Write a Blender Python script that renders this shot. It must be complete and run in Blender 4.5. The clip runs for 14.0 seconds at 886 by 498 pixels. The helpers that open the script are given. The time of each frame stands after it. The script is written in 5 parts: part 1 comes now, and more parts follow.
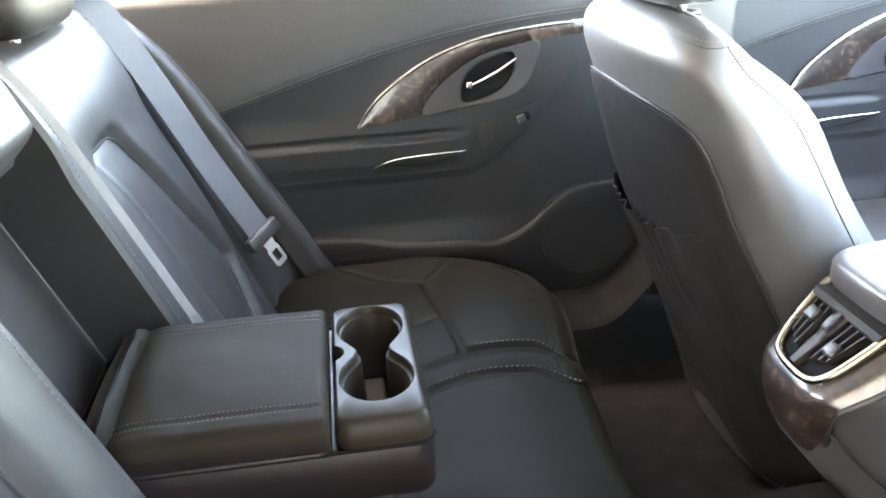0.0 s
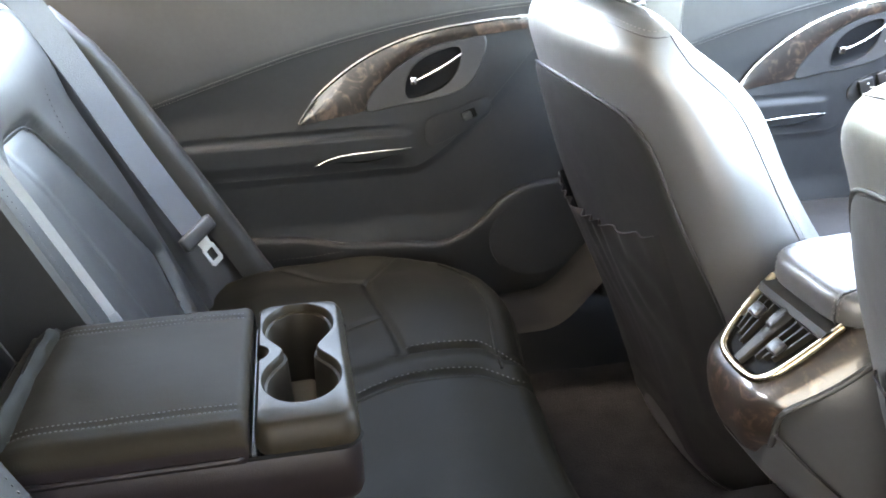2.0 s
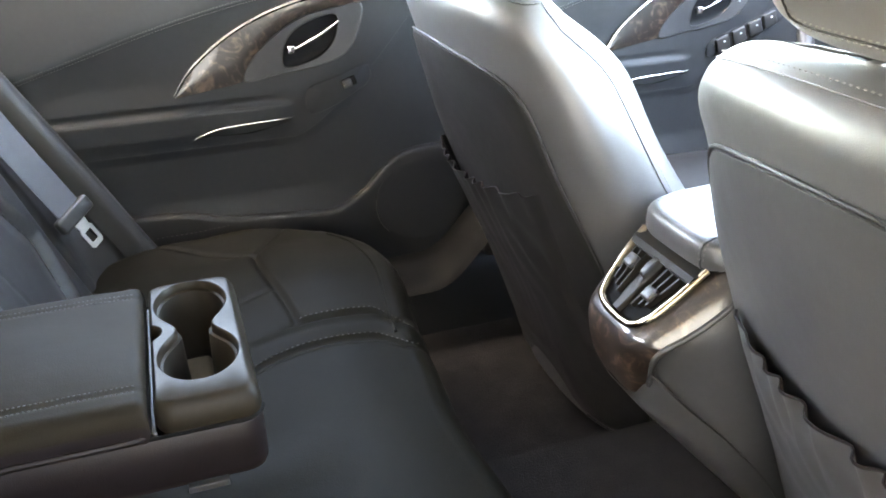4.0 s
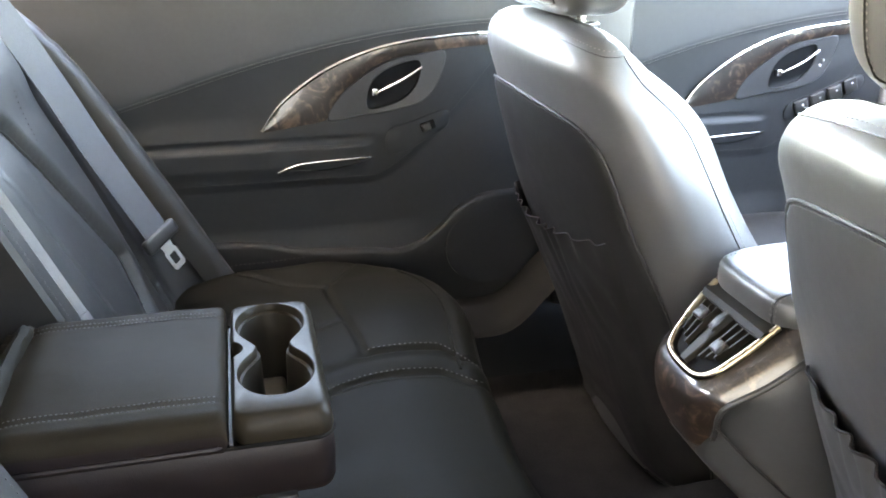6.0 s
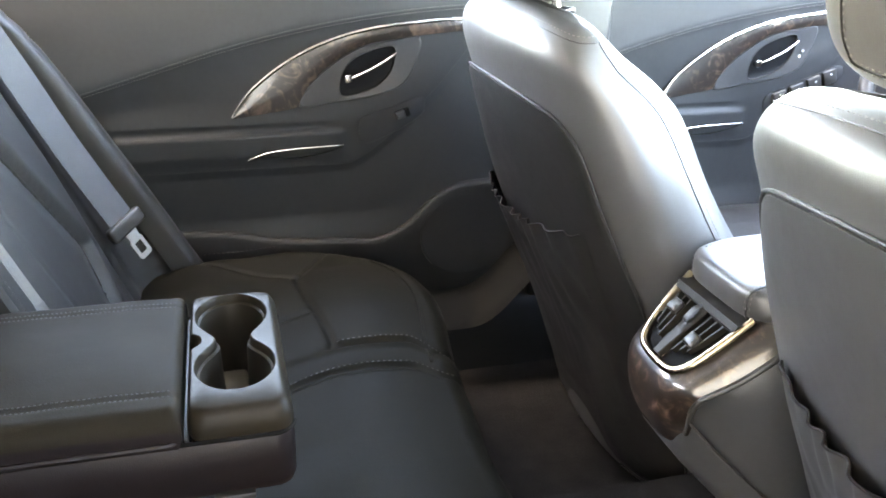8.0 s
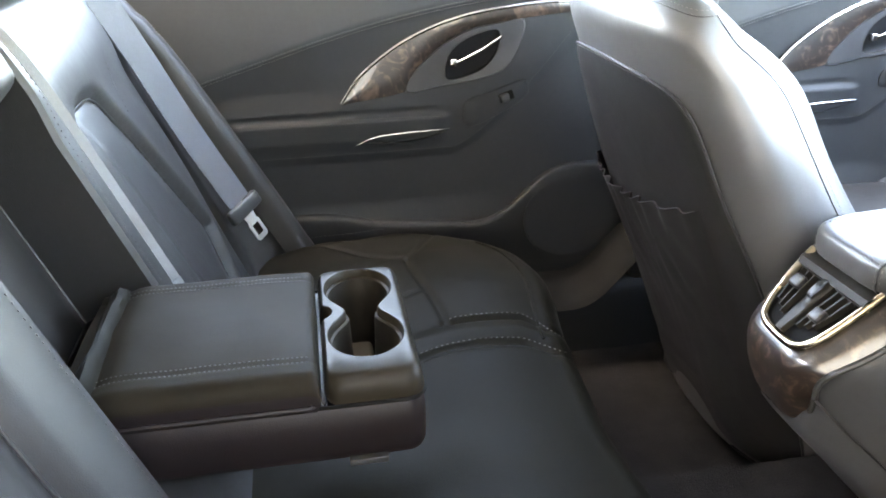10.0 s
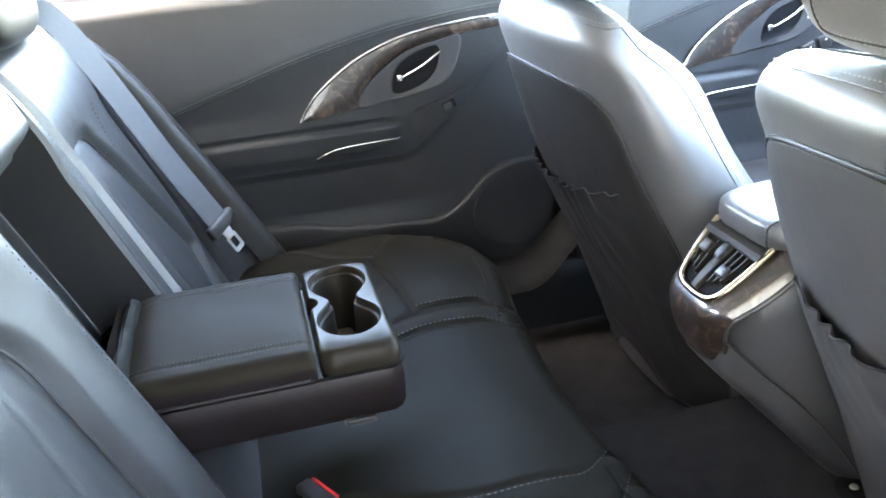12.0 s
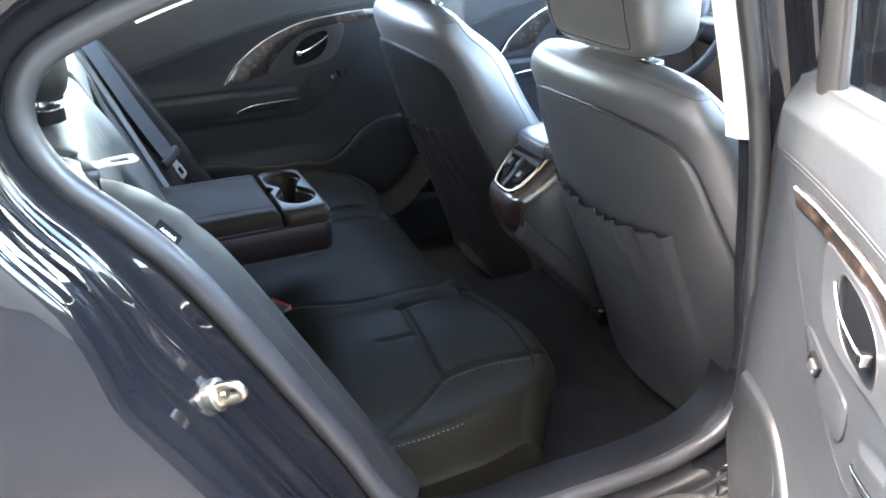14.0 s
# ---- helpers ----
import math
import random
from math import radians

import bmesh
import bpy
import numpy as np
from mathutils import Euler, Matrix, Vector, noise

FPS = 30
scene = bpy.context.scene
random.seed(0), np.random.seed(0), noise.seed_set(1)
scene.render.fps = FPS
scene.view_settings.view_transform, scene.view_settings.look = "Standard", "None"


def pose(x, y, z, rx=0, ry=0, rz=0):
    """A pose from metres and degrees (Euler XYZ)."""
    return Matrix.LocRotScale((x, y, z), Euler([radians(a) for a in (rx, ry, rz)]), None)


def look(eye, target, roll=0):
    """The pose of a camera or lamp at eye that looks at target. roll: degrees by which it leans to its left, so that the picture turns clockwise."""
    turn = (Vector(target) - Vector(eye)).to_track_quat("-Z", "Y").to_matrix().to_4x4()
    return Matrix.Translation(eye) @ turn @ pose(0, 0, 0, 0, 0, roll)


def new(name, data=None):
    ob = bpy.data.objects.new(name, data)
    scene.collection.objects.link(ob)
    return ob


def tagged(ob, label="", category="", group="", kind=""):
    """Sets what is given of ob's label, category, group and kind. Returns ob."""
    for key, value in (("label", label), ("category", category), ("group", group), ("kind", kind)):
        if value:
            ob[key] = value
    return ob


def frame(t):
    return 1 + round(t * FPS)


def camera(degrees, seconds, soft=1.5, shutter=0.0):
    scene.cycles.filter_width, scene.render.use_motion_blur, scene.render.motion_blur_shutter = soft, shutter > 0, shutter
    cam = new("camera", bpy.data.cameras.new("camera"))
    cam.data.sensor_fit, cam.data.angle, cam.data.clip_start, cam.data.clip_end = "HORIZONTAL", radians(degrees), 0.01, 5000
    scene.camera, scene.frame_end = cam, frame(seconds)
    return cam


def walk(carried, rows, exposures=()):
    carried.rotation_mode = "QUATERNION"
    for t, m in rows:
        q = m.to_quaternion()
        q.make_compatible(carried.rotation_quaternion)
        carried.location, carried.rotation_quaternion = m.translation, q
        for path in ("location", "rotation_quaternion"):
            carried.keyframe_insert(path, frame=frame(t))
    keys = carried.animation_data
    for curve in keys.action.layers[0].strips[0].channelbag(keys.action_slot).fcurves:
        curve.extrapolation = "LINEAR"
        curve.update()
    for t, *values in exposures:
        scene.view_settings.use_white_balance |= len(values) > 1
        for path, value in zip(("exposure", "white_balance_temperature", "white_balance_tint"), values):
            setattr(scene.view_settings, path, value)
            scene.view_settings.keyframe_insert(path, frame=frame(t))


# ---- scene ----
cam = camera(55.9, 14.0, soft=1.8)
PATH = [
    (0, (0.034, -0.711, 1.153), (0.247, 1.111, 0.357), -3.3),
    (0.5, (0.037, -0.692, 1.144), (0.223, 1.143, 0.37), -3.3),
    (1, (0.036, -0.683, 1.135), (0.222, 1.154, 0.366), -2.6),
    (1.5, (0.029, -0.685, 1.138), (0.218, 1.154, 0.376), -1.8),
    (2, (0.063, -0.684, 1.123), (0.373, 1.13, 0.341), -2.1),
    (2.2, (0.084, -0.69, 1.12), (0.484, 1.099, 0.321), -2.2),
    (4.3, (0.04, -0.702, 1.135), (0.601, 1.01, 0.265), -1.7),
    (4.5, (0.027, -0.704, 1.135), (0.545, 1.031, 0.285), -1.1),
    (5, (0.014, -0.722, 1.137), (0.452, 1.06, 0.343), 0.2),
    (5.5, (0.027, -0.728, 1.139), (0.467, 1.077, 0.4), 0.7),
    (6, (0.034, -0.723, 1.132), (0.473, 1.075, 0.375), 0.1),
    (6.5, (0.045, -0.725, 1.129), (0.473, 1.048, 0.308), -0.6),
    (7, (0.055, -0.72, 1.128), (0.495, 1.052, 0.31), -0.7),
    (7.5, (0.057, -0.709, 1.124), (0.511, 1.067, 0.326), -0.3),
    (8, (0.054, -0.705, 1.122), (0.531, 1.075, 0.345), 0.9),
    (8.5, (0.03, -0.704, 1.12), (0.442, 1.094, 0.346), 1.1),
    (8.7, (0.018, -0.706, 1.12), (0.376, 1.101, 0.341), 0.7),
    (10.8, (0.012, -0.742, 1.109), (0.264, 1.068, 0.295), -2.9),
    (11, (0.02, -0.754, 1.118), (0.293, 1.029, 0.252), -4.4),
    (11.5, (0.014, -0.805, 1.142), (0.351, 0.965, 0.273), -6.0),
    (12, (-0.021, -0.859, 1.162), (0.365, 0.935, 0.368), -5.2),
    (12.5, (-0.111, -0.932, 1.203), (0.412, 0.864, 0.495), -4.7),
    (13, (-0.206, -1.06, 1.235), (0.372, 0.738, 0.575), -4.8),
    (13.5, (-0.253, -1.272, 1.245), (0.353, 0.494, 0.528), -3.6),
    (14, (-0.281, -1.428, 1.27), (0.45, 0.236, 0.435), -1.3),
]
EXPOSURES = [(0.0, 7.43, 8900, 14), (2.0, 7.36, 8900, 14), (4.5, 7.22, 8900, 14), (5.5, 7.08, 8900, 14), (6.4, 7.08, 8900, 14), (6.9, 7.2, 8900, 14), (7.5, 7.24, 8900, 14), (8.5, 7.25, 8900, 14), (10.9, 7.35, 8900, 14), (11.5, 7.68, 8400, 14), (12.0, 7.3, 7700, 12), (12.5, 6.9, 6800, 10), (13.0, 6.45, 6400, 11), (14.0, 6.25, 7100, 12)]
walk(cam, [(t, look(eye, target, roll)) for t, eye, target, roll in PATH], EXPOSURES)

# ---- world and sun ----
SUN_UP, SUN_FROM = 60.0, 190.0  # degrees over the horizon; compass angle from +x towards +y that the light comes from
world = bpy.data.worlds.new("world")
scene.world = world
world.use_nodes = True
wn = world.node_tree.nodes
sky = wn.new("ShaderNodeTexSky")
sky.sky_type, sky.sun_disc = "NISHITA", False
sky.sun_elevation, sky.sun_rotation = radians(SUN_UP), radians(90 - SUN_FROM)
sky.altitude, sky.air_density, sky.dust_density, sky.ozone_density = 200, 1.0, 2.0, 1.0
wn["Background"].inputs["Strength"].default_value = 0.15
world.node_tree.links.new(sky.outputs["Color"], wn["Background"].inputs["Color"])
sun = new("sun", bpy.data.lights.new("sun", "SUN"))
sun.data.energy, sun.data.angle, sun.data.color = 0.4, radians(6.0), (1.0, 0.95, 0.87)
up, fr = radians(SUN_UP), radians(SUN_FROM)
sun.matrix_world = look((0, 0, 0), (-math.cos(fr) * math.cos(up), -math.sin(fr) * math.cos(up), -math.sin(up)))


# ---- materials ----
def surface(name, dark, light, rough, metal=0.0, spot=6.0, grain=0.0, size=0.001, kind="cells", coat=0.0, wear=0.08, spec=0.5, ior=1.45):
    """A procedural surface: two colours mixed by blotches, roughness that varies, and a fine relief of the given size."""
    m = bpy.data.materials.new(name)
    m.use_nodes = True
    n, ln = m.node_tree.nodes, m.node_tree.links.new
    b = n["Principled BSDF"]
    co = n.new("ShaderNodeTexCoord")
    blot = n.new("ShaderNodeTexNoise")
    blot.inputs["Scale"].default_value, blot.inputs["Detail"].default_value = spot, 6
    fine = n.new("ShaderNodeTexNoise")
    fine.inputs["Scale"].default_value, fine.inputs["Detail"].default_value = spot * 14, 3
    add = n.new("ShaderNodeMath")
    add.operation = "MULTIPLY_ADD"
    add.inputs[1].default_value = 0.35
    ramp = n.new("ShaderNodeValToRGB")
    ramp.color_ramp.elements[0].position, ramp.color_ramp.elements[1].position = 0.45, 0.95
    ramp.color_ramp.elements[0].color, ramp.color_ramp.elements[1].color = (*dark, 1), (*light, 1)
    ln(co.outputs["Object"], blot.inputs["Vector"])
    ln(co.outputs["Object"], fine.inputs["Vector"])
    ln(fine.outputs["Fac"], add.inputs[0])
    ln(blot.outputs["Fac"], add.inputs[2])
    ln(add.outputs[0], ramp.inputs["Fac"])
    ln(ramp.outputs["Color"], b.inputs["Base Color"])
    r = n.new("ShaderNodeMapRange")
    r.inputs["From Min"].default_value, r.inputs["From Max"].default_value = 0.3, 0.75
    r.inputs["To Min"].default_value, r.inputs["To Max"].default_value = max(rough - wear, 0.02), rough + wear
    ln(blot.outputs["Fac"], r.inputs["Value"])
    ln(r.outputs["Result"], b.inputs["Roughness"])
    b.inputs["Metallic"].default_value, b.inputs["Coat Weight"].default_value = metal, coat
    b.inputs["Coat Roughness"].default_value, b.inputs["Specular IOR Level"].default_value, b.inputs["IOR"].default_value = 0.03, spec, ior
    if grain:
        t = n.new("ShaderNodeTexVoronoi" if kind == "cells" else "ShaderNodeTexNoise")
        t.inputs["Scale"].default_value = 1 / size
        bump = n.new("ShaderNodeBump")
        bump.inputs["Strength"].default_value, bump.inputs["Distance"].default_value = grain, size * 0.4
        ln(co.outputs["Object"], t.inputs["Vector"])
        ln(t.outputs["Distance" if kind == "cells" else "Fac"], bump.inputs["Height"])
        ln(bump.outputs["Normal"], b.inputs["Normal"])
        if kind == "cells":
            soft, ripple = n.new("ShaderNodeTexNoise"), n.new("ShaderNodeBump")
            soft.inputs["Scale"].default_value, soft.inputs["Detail"].default_value = 1 / (size * 26), 2
            ripple.inputs["Strength"].default_value, ripple.inputs["Distance"].default_value = 0.22, 0.0022
            ln(co.outputs["Object"], soft.inputs["Vector"])
            ln(soft.outputs["Fac"], ripple.inputs["Height"])
            ln(ripple.outputs["Normal"], bump.inputs["Normal"])
    return m


def burl(name):
    """Dark burled wood under a thick gloss coat."""
    m = bpy.data.materials.new(name)
    m.use_nodes = True
    n, ln = m.node_tree.nodes, m.node_tree.links.new
    b = n["Principled BSDF"]
    co, warp, fig = n.new("ShaderNodeTexCoord"), n.new("ShaderNodeTexNoise"), n.new("ShaderNodeTexNoise")
    warp.inputs["Scale"].default_value, warp.inputs["Detail"].default_value, warp.inputs["Distortion"].default_value = 26, 6, 2.6
    fig.inputs["Scale"].default_value, fig.inputs["Detail"].default_value = 60, 8
    mix = n.new("ShaderNodeMath")
    mix.operation = "MULTIPLY_ADD"
    mix.inputs[1].default_value = 0.45
    ramp = n.new("ShaderNodeValToRGB")
    e = ramp.color_ramp.elements
    e[0].position, e[0].color = 0.52, (0.004, 0.003, 0.0025, 1)
    e[1].position, e[1].color = 0.97, (0.10, 0.064, 0.047, 1)
    e.new(0.74).color = (0.013, 0.0082, 0.0060, 1)
    ln(co.outputs["Object"], warp.inputs["Vector"])
    ln(co.outputs["Object"], fig.inputs["Vector"])
    ln(fig.outputs["Fac"], mix.inputs[0])
    ln(warp.outputs["Fac"], mix.inputs[2])
    ln(mix.outputs[0], ramp.inputs["Fac"])
    ln(ramp.outputs["Color"], b.inputs["Base Color"])
    b.inputs["Roughness"].default_value, b.inputs["Coat Weight"].default_value, b.inputs["Coat Roughness"].default_value = 0.35, 1.0, 0.06
    return m


def glass(name, tint):
    m = bpy.data.materials.new(name)
    m.use_nodes = True
    n, ln = m.node_tree.nodes, m.node_tree.links.new
    n.remove(n["Principled BSDF"])
    clear, gloss, mix, fres = n.new("ShaderNodeBsdfTransparent"), n.new("ShaderNodeBsdfGlossy"), n.new("ShaderNodeMixShader"), n.new("ShaderNodeFresnel")
    clear.inputs["Color"].default_value = (*tint, 1)
    gloss.inputs["Roughness"].default_value = 0.02
    fres.inputs["IOR"].default_value = 1.45
    ln(fres.outputs[0], mix.inputs[0])
    ln(clear.outputs[0], mix.inputs[1])
    ln(gloss.outputs[0], mix.inputs[2])
    ln(mix.outputs[0], n["Material Output"].inputs["Surface"])
    return m


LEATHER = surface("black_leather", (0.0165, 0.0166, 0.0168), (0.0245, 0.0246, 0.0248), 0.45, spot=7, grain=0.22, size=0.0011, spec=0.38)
# Worn matt finish; the dark warm base also holds the cushion's shade.
LEATHER_FINE = surface("worn_matt_leather_shaded", (0.0050, 0.0045, 0.0031), (0.0075, 0.0068, 0.0048), 0.54, spot=9, grain=0.3, size=0.0014, spec=0.04)
# Light on the front seats and bin lid is put into this paler base.
FRONT_LEATHER = surface("smooth_lit_black_leather", (0.040, 0.0388, 0.0376), (0.050, 0.0487, 0.0475), 0.44, spot=7, grain=0.15, size=0.0011, spec=0.75, ior=1.7)
# Darker copy of the leather that carries shade in its base colour.
LEATHER_SHADED = surface("dull_shaded_leather", (0.0105, 0.0101, 0.0099), (0.0160, 0.0154, 0.0150), 0.5, spot=8, grain=0.3, size=0.0012, spec=0.22)
# Warm light on the armrest lid is tinted into this base colour.
LEATHER_SOFT = surface("black_leather_armrest", (0.0112, 0.0090, 0.0063), (0.0150, 0.0122, 0.0087), 0.52, spot=9, grain=0.25, size=0.0012, spec=0.03)
VINYL = surface("soft_door_vinyl", (0.0320, 0.0342, 0.0366), (0.0430, 0.0456, 0.0486), 0.52, spot=8, grain=0.25, size=0.0012, spec=0.4)
TRAY = surface("brown_black_tray_plastic", (0.0128, 0.0103, 0.0072), (0.0172, 0.0140, 0.0100), 0.42, spot=10, grain=0.1, size=0.0008, spec=0.10)
# Darker plum copy for armrest sides, with their shade in the colour.
LEATHER_PLUM = surface("plum_shade_leather", (0.0078, 0.0056, 0.0056), (0.0108, 0.0080, 0.0080), 0.46, spot=9, grain=0.2, size=0.0012, spec=0.16)
VINYL_LOW = surface("dark_door_vinyl", (0.0168, 0.0183, 0.0200), (0.0232, 0.0250, 0.0272), 0.52, spot=8, grain=0.25, size=0.0012, spec=0.28)
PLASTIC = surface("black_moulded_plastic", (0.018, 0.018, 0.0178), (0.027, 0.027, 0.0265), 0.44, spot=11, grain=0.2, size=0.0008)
SATIN = surface("satin_dark_plastic", (0.0125, 0.0108, 0.0086), (0.0175, 0.0152, 0.0124), 0.47, spot=10, grain=0.08, size=0.0008, spec=0.2)
DOOR_SATIN = surface("satin_door_trim", (0.026, 0.0268, 0.0285), (0.036, 0.0370, 0.0390), 0.40, spot=10, grain=0.06, size=0.0008)
GREY_TRIM = surface("grey_satin_trim", (0.035, 0.035, 0.036), (0.055, 0.055, 0.056), 0.36, spot=9)
CARPET = surface("dark_brown_carpet", (0.0056, 0.0052, 0.0052), (0.0165, 0.0150, 0.0148), 0.95, spot=26, grain=1.0, size=0.0022, kind="noise", spec=0.1)
CHROME = surface("chrome", (0.64, 0.64, 0.64), (0.76, 0.76, 0.75), 0.24, metal=1.0, spot=12, wear=0.05)
BRASSY = surface("warm_satin_chrome", (0.29, 0.24, 0.165), (0.39, 0.33, 0.235), 0.27, metal=1.0, spot=14)
STEEL = surface("zinc_plated_steel", (0.34, 0.31, 0.25), (0.52, 0.48, 0.40), 0.34, metal=1.0, spot=40)
TONGUE = surface("brushed_belt_steel", (0.44, 0.44, 0.43), (0.56, 0.56, 0.54), 0.36, metal=0.75, spot=30)
WOOD = burl("burl_wood_gloss")
WEBBING = surface("blue_grey_webbing", (0.052, 0.057, 0.066), (0.074, 0.080, 0.092), 0.60, spot=14, grain=0.8, size=0.0016, kind="noise")
THREAD = surface("grey_thread", (0.046, 0.045, 0.042), (0.078, 0.076, 0.072), 0.7, spot=50)
PAINT = surface("black_car_paint", (0.006, 0.006, 0.007), (0.010, 0.010, 0.011), 0.3, spot=4, coat=0.9, wear=0.04, spec=0.0)
RUBBER = surface("rubber_seal", (0.018, 0.018, 0.0185), (0.028, 0.028, 0.0285), 0.42, spot=18, wear=0.12)
CLOTH = surface("headliner_cloth", (0.60, 0.575, 0.53), (0.70, 0.675, 0.63), 0.9, spot=12, grain=0.5, size=0.0015, kind="noise")
CONCRETE = surface("worn_tan_concrete", (0.125, 0.114, 0.098), (0.20, 0.184, 0.160), 0.85, spot=1.1, grain=0.6, size=0.012, kind="noise")
STUCCO = surface("tan_stucco", (0.40, 0.345, 0.28), (0.50, 0.437, 0.36), 0.9, spot=0.8, grain=0.7, size=0.01, kind="noise")
RED = surface("red_plastic", (0.40, 0.015, 0.02), (0.52, 0.03, 0.03), 0.4, spot=20)
PALE_THREAD = surface("pale_thread", (0.17, 0.163, 0.15), (0.25, 0.24, 0.22), 0.7, spot=50)
TAUPE = surface("taupe_rubber", (0.085, 0.077, 0.062), (0.12, 0.110, 0.090), 0.6, spot=30)
# Pale tone that paints light caught by the far backrest's inner edge.
EDGE_HIGHLIGHT = surface("pale_edge_highlight", (0.10, 0.104, 0.110), (0.14, 0.145, 0.152), 0.55, spot=14, grain=0.8, size=0.0016, kind="noise")
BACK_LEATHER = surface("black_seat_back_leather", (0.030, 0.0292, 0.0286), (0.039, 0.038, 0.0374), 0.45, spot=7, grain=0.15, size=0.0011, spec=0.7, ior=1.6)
DARK_PLASTIC = surface("dark_moulded_plastic", (0.0115, 0.0122, 0.0132), (0.0165, 0.0174, 0.0186), 0.46, spot=11, grain=0.15, size=0.0008, spec=0.3)
WHITE_INK = surface("white_print", (0.55, 0.55, 0.55), (0.68, 0.68, 0.68), 0.6, spot=40)
PANE = glass("window_glass", (0.90, 0.93, 0.91))
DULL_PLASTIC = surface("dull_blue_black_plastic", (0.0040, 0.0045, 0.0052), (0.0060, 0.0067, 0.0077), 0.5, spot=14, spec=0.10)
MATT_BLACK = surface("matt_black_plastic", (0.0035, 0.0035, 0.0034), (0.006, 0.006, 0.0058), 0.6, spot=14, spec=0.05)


# ---- mesh helpers ----
def make(name, verts, faces, material, parent=None, label="", angle=42, smooth=True):
    me = bpy.data.meshes.new(name)
    me.from_pydata([tuple(v) for v in verts], [], faces)
    bm = bmesh.new()
    bm.from_mesh(me)
    bmesh.ops.remove_doubles(bm, verts=bm.verts, dist=1e-6)
    bmesh.ops.recalc_face_normals(bm, faces=bm.faces)
    bm.to_mesh(me)
    bm.free()
    if smooth:
        me.shade_smooth()
        me.set_sharp_from_angle(angle=radians(angle))
    me.materials.append(material)
    ob = new(name, me)
    ob.parent = parent
    return tagged(ob, label) if label else ob


def thing(name, label, category, group="", kind=""):
    return tagged(new(name), label, category, group, kind)


def loft(rings, closed=True, caps=True, base=0):
    """Faces between rings of equal length; ends closed by fans."""
    n, faces = len(rings[0]), []
    verts = [p for r in rings for p in r]
    for i in range(len(rings) - 1):
        for j in range(n if closed else n - 1):
            k = (j + 1) % n
            faces.append((base + i * n + j, base + i * n + k, base + (i + 1) * n + k, base + (i + 1) * n + j))
    if caps:
        faces.append(tuple(base + j for j in reversed(range(n))))
        faces.append(tuple(base + (len(rings) - 1) * n + j for j in range(n)))
    return verts, faces


def merge(*pieces):
    verts, faces = [], []
    for v, f in pieces:
        k = len(verts)
        verts += list(v)
        faces += [tuple(i + k for i in q) for q in f]
    return verts, faces


def glide(points, count, closed=False):
    """count points along a smooth curve through the given ones, evenly spaced."""
    p = [Vector(q) for q in points]
    n, fine = len(p), []
    for i in range(n if closed else n - 1):
        a, b, c, d = (p[(i - 1) % n], p[i], p[(i + 1) % n], p[(i + 2) % n]) if closed else (p[max(i - 1, 0)], p[i], p[i + 1], p[min(i + 2, n - 1)])
        for s in range(16):
            t = s / 16
            fine.append(0.5 * (2 * b + (c - a) * t + (2 * a - 5 * b + 4 * c - d) * t * t + (3 * b - a - 3 * c + d) * t ** 3))
    fine.append(p[0].copy() if closed else p[-1].copy())
    run = [0.0]
    for a, b in zip(fine, fine[1:]):
        run.append(run[-1] + (b - a).length)
    out, k, steps = [], 0, count if closed else count - 1
    for i in range(count):
        want = run[-1] * i / steps
        while k < len(run) - 2 and run[k + 1] < want:
            k += 1
        f = (want - run[k]) / max(run[k + 1] - run[k], 1e-9)
        out.append(fine[k].lerp(fine[k + 1], f))
    return out


def tube(path, radius, n=8, closed=False, flat=1.0, up=(0, 0, 1)):
    """A round or flattened bar along a path of points; radius may be a list."""
    rings, m = [], len(path)
    for i, p in enumerate(path):
        a, b = (path[(i - 1) % m], path[(i + 1) % m]) if closed else (path[max(i - 1, 0)], path[min(i + 1, m - 1)])
        t = (Vector(b) - Vector(a)).normalized()
        side = t.cross(Vector(up)).normalized()
        top = side.cross(t)
        r = radius[i] if isinstance(radius, list) else radius
        rings.append([Vector(p) + side * (r * math.cos(6.28318 * j / n)) + top * (r * flat * math.sin(6.28318 * j / n)) for j in range(n)])
    if closed:
        v, f = loft(rings + [rings[0]], True, False)
        return v, f
    return loft(rings)


def ribbon(path, normals, width, thick):
    """A flat strap along a path, lying square to the normals."""
    rings, m = [], len(path)
    for i, p in enumerate(path):
        t = (Vector(path[min(i + 1, m - 1)]) - Vector(path[max(i - 1, 0)])).normalized()
        nn = Vector(normals[i] if isinstance(normals, list) else normals)
        side = t.cross(nn).normalized()
        nn = side.cross(t).normalized()
        w, h = side * width / 2, nn * thick / 2
        rings.append([Vector(p) - w - h * 0.5, Vector(p) - w * 0.97 + h, Vector(p) + w * 0.97 + h, Vector(p) + w - h * 0.5, Vector(p) + w * 0.97 - h, Vector(p) - w * 0.97 - h])
    return loft(rings)


